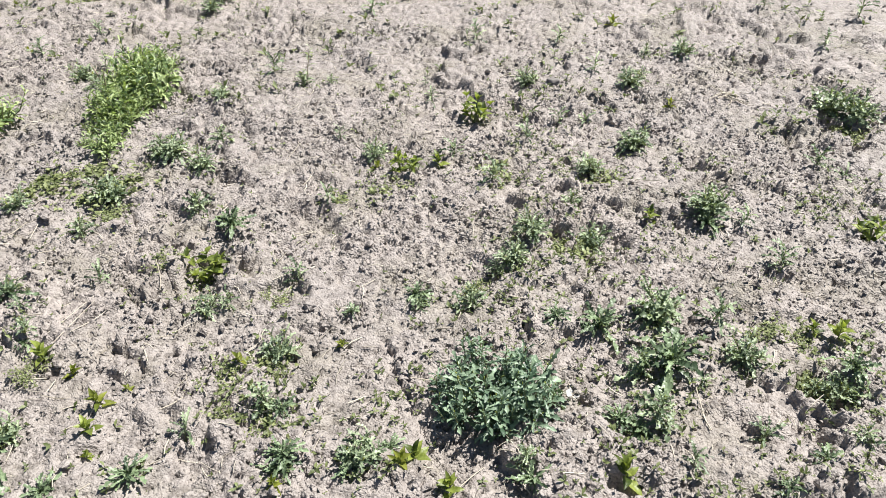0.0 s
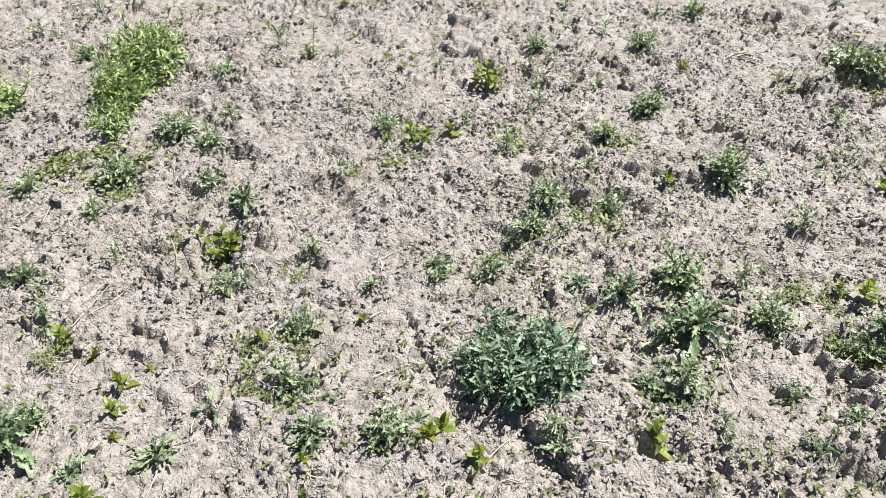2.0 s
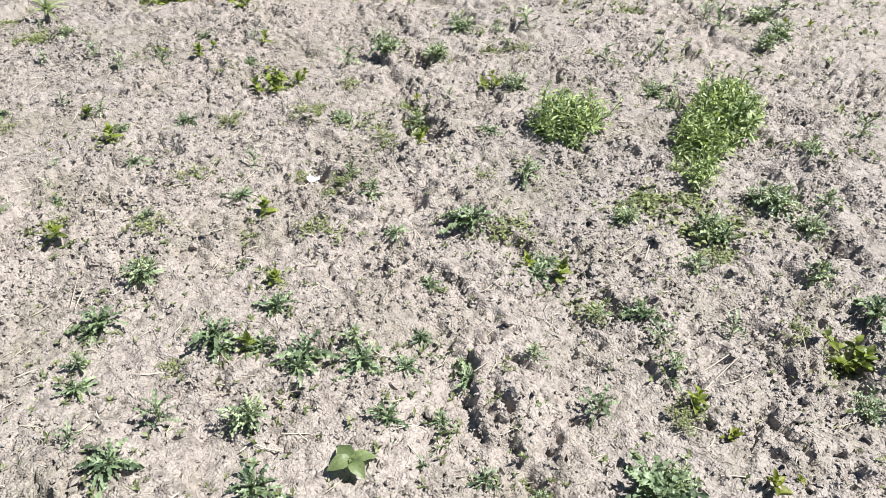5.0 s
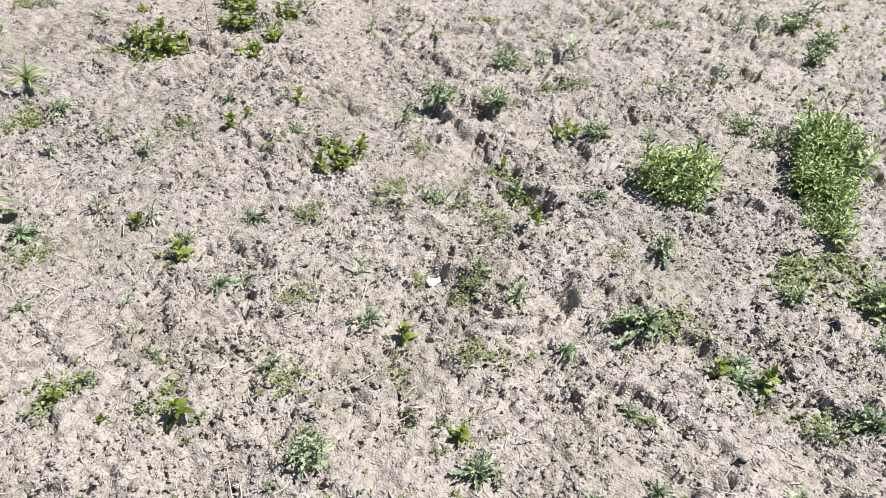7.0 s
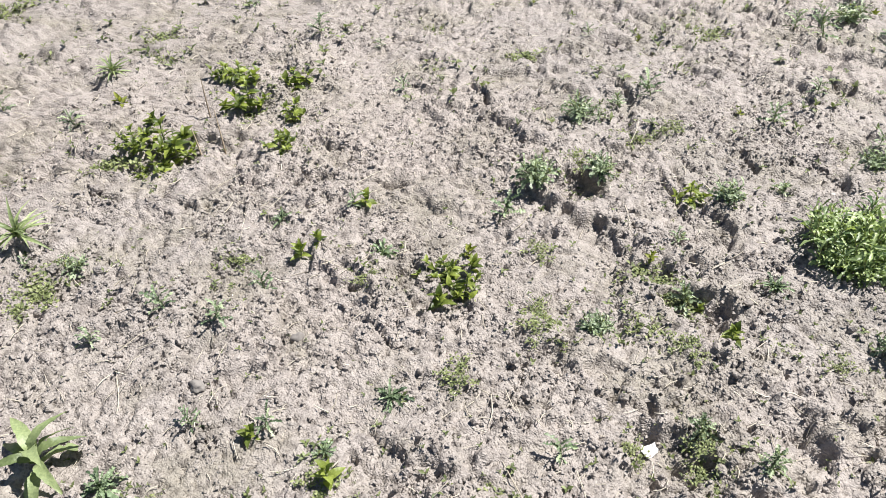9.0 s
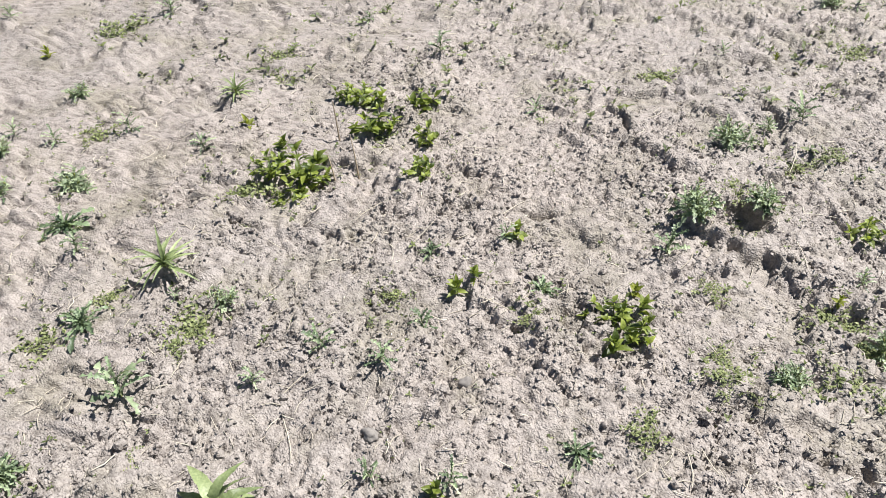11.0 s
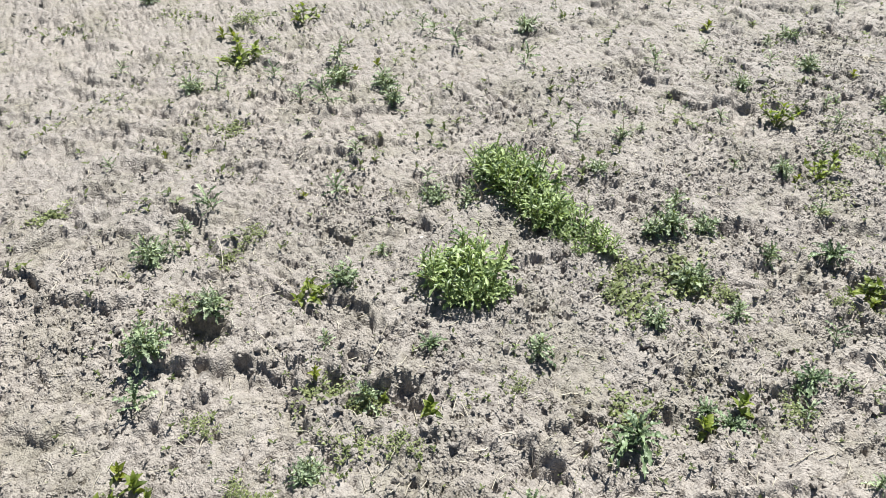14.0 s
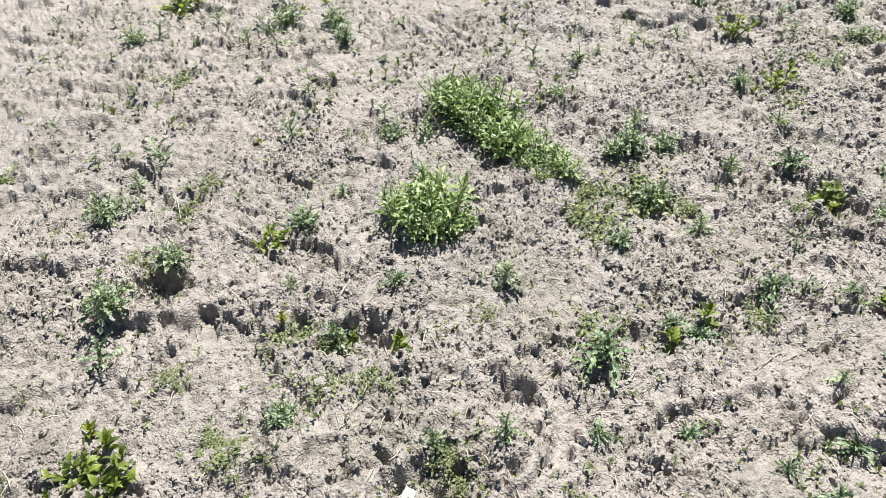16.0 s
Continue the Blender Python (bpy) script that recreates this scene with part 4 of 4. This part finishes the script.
def build_mat(rng):
    ob = thing("chickweed_mat", "low mat of tiny yellow-green leaves hugging the soil", "weed")
    runners, tiny = [], []
    for n in range(16):
        turn, reach = rng.uniform(0, 6.283), rng.uniform(0.15, 0.6)
        pts, here = [(rng.uniform(-0.2, 0.2), rng.uniform(-0.2, 0.2), 0.0)], turn
        for k in range(4):
            here += rng.uniform(-0.9, 0.9)
            last = pts[-1]
            pts.append((last[0] + math.cos(here) * reach / 4, last[1] + math.sin(here) * reach / 4, 0.03 + 0.03 * rng.random()))
        runners.append(tube(pts, [0.008, 0.007, 0.006, 0.005, 0.004], 4))
        for p in pts[1:]:
            for j in range(rng.choice((2, 3, 4, 6))):
                m = Matrix.Translation((p[0] + rng.uniform(-0.07, 0.07), p[1] + rng.uniform(-0.07, 0.07), p[2] + rng.uniform(-0.02, 0.05)))
                m = m @ pose(0, 0, 0, rng.uniform(-25, 25), rng.uniform(-50, 0), rng.uniform(0, 360)) @ Matrix.Scale(rng.uniform(0.035, 0.095), 4)
                tiny.append(moved(blade(1.0, 0.3, 0, 0.0, 0.2, 0.25, rng.randrange(9999), rows=2 + j % 2), m))
    v, f = join(runners)
    tagged(part("runner", mesh_from("runner", v, f, [STEM]), ob), kind="stuff")
    v, f = join(tiny)
    tagged(part("foliage", mesh_from("foliage", v, f, [MAT_GREEN]), ob), kind="stuff")
    return ob


def build_tuft(rng):
    ob = thing("narrow_leaved_tuft", "pale green tuft of narrow arching leaves", "weed")
    mesh, pts = stem_mesh(0.1, 0.03, 0.0, rng, knots=2)
    part("stem", mesh, ob)
    for n in range(24):
        s = n / 23
        attach(ob, rng.choice(NARROW), (0, 0, 0.02 + 0.06 * s), n * 137.5 + rng.uniform(-20, 20), 22 + 48 * s + rng.uniform(-8, 8), rng.uniform(0.42, 0.6), rng.uniform(-20, 20))
    return ob


def build_seedling(rng):
    ob = thing("weed_seedling", "small sparse green seedling on dry soil", "weed")
    mesh, pts = stem_mesh(0.42, 0.016, rng.uniform(-0.1, 0.1), rng, knots=3)
    part("stem", mesh, ob)
    for n in range(12):
        s = n / 11
        attach(ob, rng.choice(LOBED if n % 2 else DEEP), Vector(pts[0]).lerp(Vector(pts[-1]), 0.1 + 0.88 * s), n * 137.5 + rng.uniform(-30, 30), 15 + 45 * s, rng.uniform(0.3, 0.5), rng.uniform(-25, 25))
    return ob


def build_stalk(rng):
    ob = thing("spindly_stalk", "thin leggy stalk with a few dull leaves", "weed")
    mesh, pts = stem_mesh(1.3, 0.02, rng.uniform(-0.35, 0.35), rng, DRY_STEM, 6)
    part("stem", mesh, ob)
    for n in range(7):
        s = n / 6
        attach(ob, rng.choice(LOBED), Vector(pts[0]).lerp(Vector(pts[-1]), 0.25 + 0.75 * s), n * 137.5 + rng.uniform(-30, 30), 35 + 25 * s, rng.uniform(0.2, 0.34), rng.uniform(-25, 25))
    return ob


def build_sunflower(rng):
    ob = thing("sunflower_seedling", "young sunflower seedling with four broad fresh green leaves", "seedling")
    mesh, pts = stem_mesh(0.42, 0.03, 0.03, rng, knots=3)
    part("stem", mesh, ob)
    for n in range(4):
        attach(ob, HEART[n % 2], Vector(pts[-1]) * (0.8 + 0.06 * n), n * 90 + rng.uniform(-18, 18), 16 + rng.uniform(-8, 8), 0.52 * rng.uniform(0.9, 1.1), rng.uniform(-12, 12))
    for n in range(2):
        attach(ob, HEART[n], pts[-1], 40 + 180 * n, 58, 0.15)
    return ob


def build_broad(rng):
    ob = thing("dock_weed", "large pale green weed with long smooth leaves", "weed")
    mesh, pts = stem_mesh(0.3, 0.03, 0.02, rng, knots=3)
    part("stem", mesh, ob)
    for n in range(10):
        s = n / 9
        attach(ob, rng.choice(LANCE), Vector(pts[-1]) * (0.15 + 0.85 * s), n * 137.5 + rng.uniform(-30, 30), 4 + 44 * s + rng.uniform(-14, 14), (0.62 - 0.22 * s) * rng.uniform(0.7, 1.1), rng.uniform(-35, 35))
    return ob


BUILDERS = dict(groundsel=build_groundsel, lush=build_lush, tall=build_tall, blue=build_blue, rosette=build_rosette, goosefoot=build_goosefoot, gold=build_gold, shoot=build_shoot, gold_shoot=build_gold_shoot, mat=build_mat, tuft=build_tuft, seedling=build_seedling, stalk=build_stalk, sunflower=build_sunflower, broad=build_broad)
SEPARATE = dict(goosefoot=0.17, gold=0.17, lush=0.24, rosette=0.15)      # narrower ones have their leaves joined
MADE = {}
chance = random.Random(77)


def fused(ob):
    """Joins the leaves of a weed too small to tell them apart, with half their rows, into one foliage part."""
    leaves = [c for c in ob.children_recursive if c.name.startswith("leaf")]
    pieces, mats = [], []
    for c in leaves:
        me = c.data
        across = 3 if "lobed" in me.name else 5
        points = [tuple(c.matrix_basis @ p.co) for p in me.vertices]
        points = [p for n in range(0, len(points), 2 * across) for p in points[n:n + across]]
        faces = [(n + k, n + k + 1, n + across + k + 1, n + across + k) for n in range(0, len(points) - across, across) for k in range(across - 1)]
        pieces.append((points, faces))
        mats += [me.materials[0]] * len(faces)
    kinds = list(dict.fromkeys(mats))
    v, f = join(pieces)
    for c in leaves:
        bpy.data.objects.remove(c)
    tagged(part("foliage", mesh_from("foliage", v, f, kinds, True, [kinds.index(m) for m in mats]), ob), kind="stuff")


def grow(kind, x, y, width, turn=None, sink=0.004, tilt=7):
    """A weed of that width in metres standing on the soil."""
    turn = chance.uniform(0, 360) if turn is None else turn
    m = pose(x, y, soil_z(x, y) - sink, chance.uniform(-tilt, tilt), chance.uniform(-tilt, tilt), turn) @ Matrix.Scale(width, 4)
    small = kind not in ("tall", "blue", "mat", "sunflower", "broad") and (width < SEPARATE.get(kind, 0.12) or y > 3.2 or x < -4.4)
    key = (kind, small, chance.randrange(4))
    if key in MADE:
        first = MADE[key]
        ob = copy_thing(first, Matrix.Identity(4))
        ob.matrix_basis = m
        return ob
    ob = BUILDERS[kind](random.Random(len(MADE) + 100))
    if small:
        fused(ob)
    ob.matrix_basis = m
    MADE[key] = ob
    return ob


for kind, x, y, width in PLANTED:
    if kind in ("tall", "blue"):
        grow(kind, x, y, width * chance.uniform(0.7, 1.3), tilt=18)
    else:
        grow(kind, x, y, width, tilt=3 if kind == "mat" else 7)


# ---- tiny sprouts ----
def sprouts(count, region, seed, by=(), largest=0.015):
    """Tiny two to four leaved sprouts, thick in some patches and thin in others, or crowded round other weeds."""
    rng = np.random.default_rng(seed)
    px, py = rng.uniform(region[0], region[1], count * 4), rng.uniform(region[2], region[3], count * 4)
    keep = rng.uniform(0, 1, count * 4) < np.clip(1.6 * swell(px, py, 0.34, 95) + 0.9 * swell(px, py, 0.13, 96) + 0.1, 0.02, 1)
    px, py = px[keep][:count], py[keep][:count]
    if by:
        home = np.array([(x, y, 0.75 * w + 0.02) for kind, x, y, w in by])
        pick = rng.choice(len(home), count, p=home[:, 2] / home[:, 2].sum())
        px, py = (home[pick, k] + home[pick, 2] * rng.normal(0, 0.55, count) for k in (0, 1))
    pz = relief(px, py)
    shapes = []
    for n in range(10):
        pick, bits = random.Random(n), []
        for k in range(pick.choice((2, 3, 3, 4))):
            m = pose(0, 0, pick.uniform(0.1, 0.6), 0, 0, k * 110 + pick.uniform(-30, 30)) @ pose(0, 0, 0, pick.uniform(-25, 25), pick.uniform(-60, -5))
            bits.append(moved(blade(pick.uniform(0.7, 1.2), 0.26, 0, 0.0, 0.2, 0.3, n * 9 + k, rows=2), m))
        bits.append(tube([(0, 0, -0.3), (0, 0, 0.7)], [0.05, 0.03], 4))
        v, f = join(bits)
        shapes.append((np.array(v), np.array(f)))
    verts, faces, start = [], [], 0
    size, turn = rng.uniform(0.005, 0.021 if by else largest, len(px)), rng.uniform(0, 2 * np.pi, len(px))
    for n, (v, f) in enumerate(shapes):
        some = slice(n, None, 10)
        c, s, k = np.cos(turn[some])[:, None], np.sin(turn[some])[:, None], size[some][:, None]
        w = np.stack([(v[:, 0] * c - v[:, 1] * s) * k + px[some][:, None], (v[:, 0] * s + v[:, 1] * c) * k + py[some][:, None], v[:, 2] * k + pz[some][:, None]], 2)
        verts.append(w.reshape(-1, 3))
        faces.append((f[None] + start + len(v) * np.arange(len(c))[:, None, None]).reshape(-1, 4))
        start += w.shape[0] * w.shape[1]
    return np.concatenate(verts), np.concatenate(faces)


v, f = sprouts(3600, (-6.5, 2.2, 0.3, 6.0), 21)
tagged(new("tiny_sprouts", mesh_from("tiny_sprouts", v, f, [SPROUT_GREEN])), "tiny green sprouts speckled over the soil", "sprouts", kind="stuff")
v, f = sprouts(1700, (-6.5, 2.4, 3.2, 6.4), 24, largest=0.042)
tagged(new("tiny_sprouts", mesh_from("tiny_sprouts", v, f, [SPROUT_GREEN])), "small green sprouts scattered over the far soil", "sprouts", kind="stuff")
v, f = sprouts(1900, (-0.2, 1.9, 0.9, 3.4), 23, largest=0.020)
tagged(new("tiny_sprouts", mesh_from("tiny_sprouts", v, f, [SPROUT_GREEN])), "tiny green sprouts thick on rough soil", "sprouts", kind="stuff")
v, f = sprouts(3600, (0, 1, 0, 1), 22, [p for p in PLANTED if p[0] in ("mat", "goosefoot", "groundsel", "lush", "rosette", "gold")])
tagged(new("tiny_sprouts", mesh_from("tiny_sprouts", v, f, [SPROUT_GREEN])), "tiny dull green sprouts crowding round larger weeds", "sprouts", kind="stuff")


# ---- straw, stones and scraps ----
def straw_mesh(bend):
    pts = [(-0.5, 0, 0.0), (-0.2, bend * 0.6, 0.01), (0.1, bend, 0.012), (0.35, bend * 0.7, 0.008), (0.5, bend * 0.2, 0.0)]
    v, f = tube(pts, [0.018, 0.022, 0.021, 0.018, 0.013], 5)
    return mesh_from("straw", [(x, y, z * 0.6) for x, y, z in v], f, [STRAW])


STRAWS = [straw_mesh(b) for b in (-0.12, -0.05, 0.0, 0.03, 0.09, 0.2)]


def straw(x, y, length, turn):
    """A bit of straw lying on the soil."""
    c, s = math.cos(radians(turn)) * length / 2, math.sin(radians(turn)) * length / 2
    a, b = soil_z(x - c, y - s), soil_z(x + c, y + s)
    mid = max((a + b) / 2, soil_z(x, y)) + 0.003
    ob = new("straw", chance.choice(STRAWS))
    ob.matrix_basis = Matrix.Translation((x, y, mid)) @ pose(0, 0, 0, 0, 0, turn) @ pose(0, 0, 0, 0, -math.degrees(math.atan2(b - a, length))) @ Matrix.Diagonal((length, min(length * 0.8, 0.08), min(length, 0.08), 1))
    return tagged(ob, "bleached dry straw stalk lying on the soil", "straw", "straw on the soil")


for n in range(95):
    straw(chance.uniform(-5.2, 1.5), chance.uniform(0.5, 3.6), chance.choice((0.05, 0.06, 0.07, 0.09, 0.12, 0.16)), chance.uniform(0, 360))


def litter(count, region, seed):
    rng = random.Random(seed)
    bits = []
    for n in range(count):
        x, y = rng.uniform(region[0], region[1]), rng.uniform(region[2], region[3])
        m = Matrix.Translation((x, y, 0)) @ pose(0, 0, 0, 0, 0, rng.uniform(0, 360))
        length, thick, bow = rng.uniform(0.015, 0.07), rng.uniform(0.0007, 0.0019), rng.uniform(-0.15, 0.15)
        bits.append((m, length, thick, bow))
    px = np.array([m.translation.x for m, *_ in bits])
    py = np.array([m.translation.y for m, *_ in bits])
    pz = relief(px, py)
    pieces = []
    for (m, length, thick, bow), z in zip(bits, pz):
        lift = rng.uniform(-0.15, 0.3) * length
        v, f = tube([(-length / 2, 0, 0), (0, bow * length, 0.003), (length / 2, 0, lift)], [thick, thick * 1.2, thick * 0.8], 3)
        pieces.append(([(*(m @ Vector(p)).to_2d(), z + 0.003 + p[2]) for p in v], f))
    return join(pieces)


v, f = litter(5000, (-6.0, 1.9, 0.3, 5.2), 12)
tagged(new("plant_litter", mesh_from("plant_litter", v, f, [STRAW])), "short bleached bits of straw and roots", "plant litter", kind="stuff")


def stone(x, y, size, mat_=STONE, name="stone", label="pale stone caked with dry soil", flat=0.65):
    rng = random.Random(int(1000 * (x + 9) + 77 * y))
    bm = bmesh.new()
    bmesh.ops.create_icosphere(bm, subdivisions=3, radius=1.0)
    for p in bm.verts:
        p.co *= 1 + 0.45 * noise.noise(p.co * 1.3 + Vector((x * 9, y * 9, 0))) + 0.22 * noise.noise(p.co * 3.1 + Vector((x, y, 0))) + 0.14 * noise.noise(p.co * 7.0 + Vector((y, x, 3)))
        p.co = Vector((p.co.x * size / 2, p.co.y * size / 2 * 0.78, p.co.z * size / 2 * flat))
    me = bpy.data.meshes.new(name)
    bm.to_mesh(me)
    bm.free()
    me.polygons.foreach_set("use_smooth", np.ones(len(me.polygons), bool))
    me.materials.append(mat_)
    ob = new(name, me)
    ob.matrix_basis = pose(x, y, soil_z(x, y) + size * 0.08 * flat, 0, 0, rng.uniform(0, 360))
    return tagged(ob, label, "stone", "stones on the soil")


stone(-3.84, 1.88, 0.045, DARK_STONE, "stone", "dark brownish stone half sunk in soil")
stone(-4.02, 1.60, 0.05, DARK_STONE, "stone", "dark brownish stone half sunk in soil")
stone(-4.61, 1.93, 0.05, CLOD)
stone(-4.22, 2.08, 0.055, CLOD)
stone(-4.58, 2.32, 0.06, CLOD)
stone(-4.24, 2.10, 0.05, CLOD)
stone(-0.49, 1.145, 0.035, CLOD)
stone(-0.44, 1.18, 0.055, CLOD)
stone(1.21, 3.95, 0.05, CLOD)
stone(-3.16, 1.62, 0.06, CLOD)
stone(-4.95, 2.34, 0.06, CLOD)
stone(0.19, 3.71, 0.07, DARK_STONE, "stone", "dark brownish stone half sunk in soil")


def dead_stem(x, y, height, lean_x, lean_y):
    """A leafless dry stem still standing."""
    pts = [(0, 0, -0.01), (lean_x * 0.2, lean_y * 0.2, height * 0.35), (lean_x * 0.55, lean_y * 0.55, height * 0.7), (lean_x, lean_y, height)]
    ob = new("dead_stem", mesh_from("dead_stem", *tube(pts, [0.004, 0.0034, 0.0026, 0.0015], 6), [DRY_STEM]))
    ob.matrix_basis = pose(x, y, soil_z(x, y))
    return tagged(ob, "thin dry brown stem still standing in the soil", "dead stem")


dead_stem(-4.83, 2.98, 0.19, -0.02, 0.03)
dead_stem(-4.72, 2.72, 0.12, -0.03, 0.02)
dead_stem(-4.64, 2.78, 0.18, -0.04, 0.05)
dead_stem(-1.78, 3.12, 0.16, 0.03, -0.02)
dead_stem(-1.86, 3.22, 0.12, -0.05, 0.02)


def scrap(x, y, size):
    """A curled bit of white shell or paper."""
    v, f = [], []
    for i in range(7):
        for j in range(7):
            u, w = i / 3 - 1, j / 3 - 1
            edge = 1 - 0.25 * (abs(u * w))
            v.append((u * size / 2 * edge, w * size / 2.6 * edge + 0.1 * size * math.sin(2 * u), size * 0.28 * (u * u + 0.4 * w * w) + 0.05 * size * math.sin(5 * w)))
            if i and j:
                f.append((7 * (i - 1) + j - 1, 7 * i + j - 1, 7 * i + j, 7 * (i - 1) + j))
    ob = new("shell_scrap", mesh_from("shell_scrap", v, f, [WHITE]))
    mod = ob.modifiers.new("thickness", "SOLIDIFY")
    mod.thickness = 0.0015
    ob.matrix_basis = pose(x, y, soil_z(x, y) + 0.004, 6, -8, chance.uniform(0, 360))
    return tagged(ob, "curled white scrap of shell on the soil", "scrap")


scrap(-2.74, 1.787, 0.05)
scrap(0.35, 1.75, 0.035)
scrap(-2.20, 3.10, 0.03)


def clod_mesh(seed):
    bm = bmesh.new()
    bmesh.ops.create_icosphere(bm, subdivisions=2, radius=1.0)
    shift = Vector((seed * 3.7, seed * 1.3, 0))
    for p in bm.verts:
        p.co *= 1 + 0.55 * noise.noise(p.co * 1.2 + shift) + 0.3 * noise.noise(p.co * 2.9 + shift)
        p.co.z *= 0.62
    me = bpy.data.meshes.new("clod")
    bm.to_mesh(me)
    bm.free()
    me.materials.append(CLOD)
    return me


CLODS = [clod_mesh(n) for n in range(7)]
for n in range(80):
    x, y, size = chance.uniform(-5.0, 1.4), chance.uniform(0.7, 3.6), chance.uniform(0.011, 0.024)
    ob = new("soil_clod", CLODS[n % 7])
    ob.matrix_basis = pose(x, y, soil_z(x, y) + 0.2 * size, 0, 0, chance.uniform(0, 360)) @ Matrix.Scale(size, 4)
    tagged(ob, "dry crumbling clod of pale soil", "clod", "clods on the soil")


def root_tangle(x, y, size):
    """A loose tangle of bleached roots."""
    rng = random.Random(6)
    ob = new("root_tangle")
    for n in range(9):
        here, at, pts = rng.uniform(0, 6.28), Vector((rng.uniform(-0.2, 0.2), rng.uniform(-0.2, 0.2), 0.02)), []
        for k in range(6):
            pts.append(tuple(at * size))
            here += rng.uniform(-0.8, 0.8)
            at = at + Vector((math.cos(here) * 0.2, math.sin(here) * 0.2, rng.uniform(-0.03, 0.06)))
        v, f = tube(pts, [0.0034, 0.0031, 0.0028, 0.0024, 0.002, 0.0015], 5)
        part("root", mesh_from("root", v, f, [STRAW]), ob)
    ob.matrix_basis = pose(x, y, soil_z(x, y) + 0.004)
    return tagged(ob, "tangle of bleached dry roots lying on soil", "roots")


straw(-2.75, 0.81, 0.20, 139)
straw(-2.74, 0.84, 0.15, 133)
straw(-2.54, 0.84, 0.05, 102)
straw(-2.35, 0.48, 0.08, 20)
straw(-2.38, 0.50, 0.04, 80)
straw(-2.11, 0.85, 0.08, 50)
straw(-2.20, 0.73, 0.05, 73)
straw(-1.86, 0.89, 0.09, 42)
straw(-1.65, 1.07, 0.09, 51)
straw(-1.11, 1.76, 0.18, 80)
straw(-1.59, 1.63, 0.09, -3)
straw(-1.07, 1.48, 0.06, 12)
straw(-0.89, 1.73, 0.07, 40)
straw(-0.79, 1.81, 0.07, 62)
straw(-1.42, 2.07, 0.11, 55)
straw(-1.16, 2.10, 0.12, 47)
straw(-0.96, 1.99, 0.12, -62)
straw(-2.65, 0.57, 0.05, 75)
straw(-3.28, 2.08, 0.07, -59)
straw(-3.34, 2.03, 0.09, -73)
straw(-2.94, 2.46, 0.07, 23)
straw(-2.78, 2.09, 0.07, -85)
straw(-2.69, 2.07, 0.05, -65)
straw(-3.15, 1.84, 0.05, -25)
straw(-3.10, 1.77, 0.07, -65)
straw(-3.18, 1.77, 0.10, -78)
straw(-2.65, 1.87, 0.07, -89)
straw(-2.26, 1.96, 0.06, 28)
straw(-2.20, 1.90, 0.06, 32)
straw(-3.30, 1.71, 0.08, 55)
straw(-4.29, 1.75, 0.06, 22)
straw(-4.10, 1.66, 0.03, 29)
straw(-4.01, 1.69, 0.04, 69)
straw(-2.33, 1.97, 0.05, 62)
straw(-2.50, 2.21, 0.09, 51)
straw(-2.96, 2.47, 0.08, 25)
straw(-2.92, 2.32, 0.09, -53)
straw(-3.12, 2.43, 0.06, -27)
straw(-3.29, 2.58, 0.10, 74)
straw(-2.81, 2.07, 0.06, -97)
straw(-2.46, 2.22, 0.09, 51)
straw(-2.71, 2.05, 0.07, -78)
straw(-1.65, 1.64, 0.09, 4)
straw(-2.06, 1.78, 0.09, -89)
straw(-2.32, 1.94, 0.07, 38)
straw(-2.25, 1.87, 0.06, 47)
straw(-1.14, 1.79, 0.17, -108)
straw(-1.69, 2.10, 0.11, -11)
straw(-1.70, 2.07, 0.10, 13)
straw(-1.58, 2.14, 0.12, -102)
straw(-0.81, 2.84, 0.15, -92)
straw(-0.87, 2.83, 0.10, -4)
straw(-1.08, 1.51, 0.07, -1)
straw(-3.85, 1.24, 0.11, 12)
straw(-3.04, 1.55, 0.20, -49)
straw(-2.89, 1.43, 0.06, 78)
straw(-2.97, 1.47, 0.09, -61)
straw(-2.89, 1.60, 0.12, -66)
straw(-1.55, 2.12, 0.08, 0)
straw(-1.52, 2.17, 0.10, -75)
straw(-2.01, 1.84, 0.07, -71)
straw(-1.55, 1.62, 0.07, -1)
straw(-1.92, 1.56, 0.11, -73)
straw(-3.12, 1.81, 0.12, -52)
straw(-3.91, 1.04, 0.09, -5)
straw(0.91, 2.27, 0.10, -6)
straw(0.93, 1.71, 0.06, -46)
straw(0.83, 1.64, 0.05, -76)
straw(1.11, 2.20, 0.08, 43)
straw(0.78, 1.53, 0.05, -29)
straw(-1.07, 1.77, 0.12, 67)
straw(-0.84, 1.74, 0.13, 26)
straw(-1.01, 1.50, 0.08, 7)
straw(1.06, 2.33, 0.11, 20)
straw(0.80, 1.80, 0.05, 21)
root_tangle(1.01, 3.68, 0.14)
straw(1.325, 3.265, 0.16, 18)
straw(-2.06, 3.14, 0.15, 30)
straw(-0.72, 1.30, 0.18, 55)
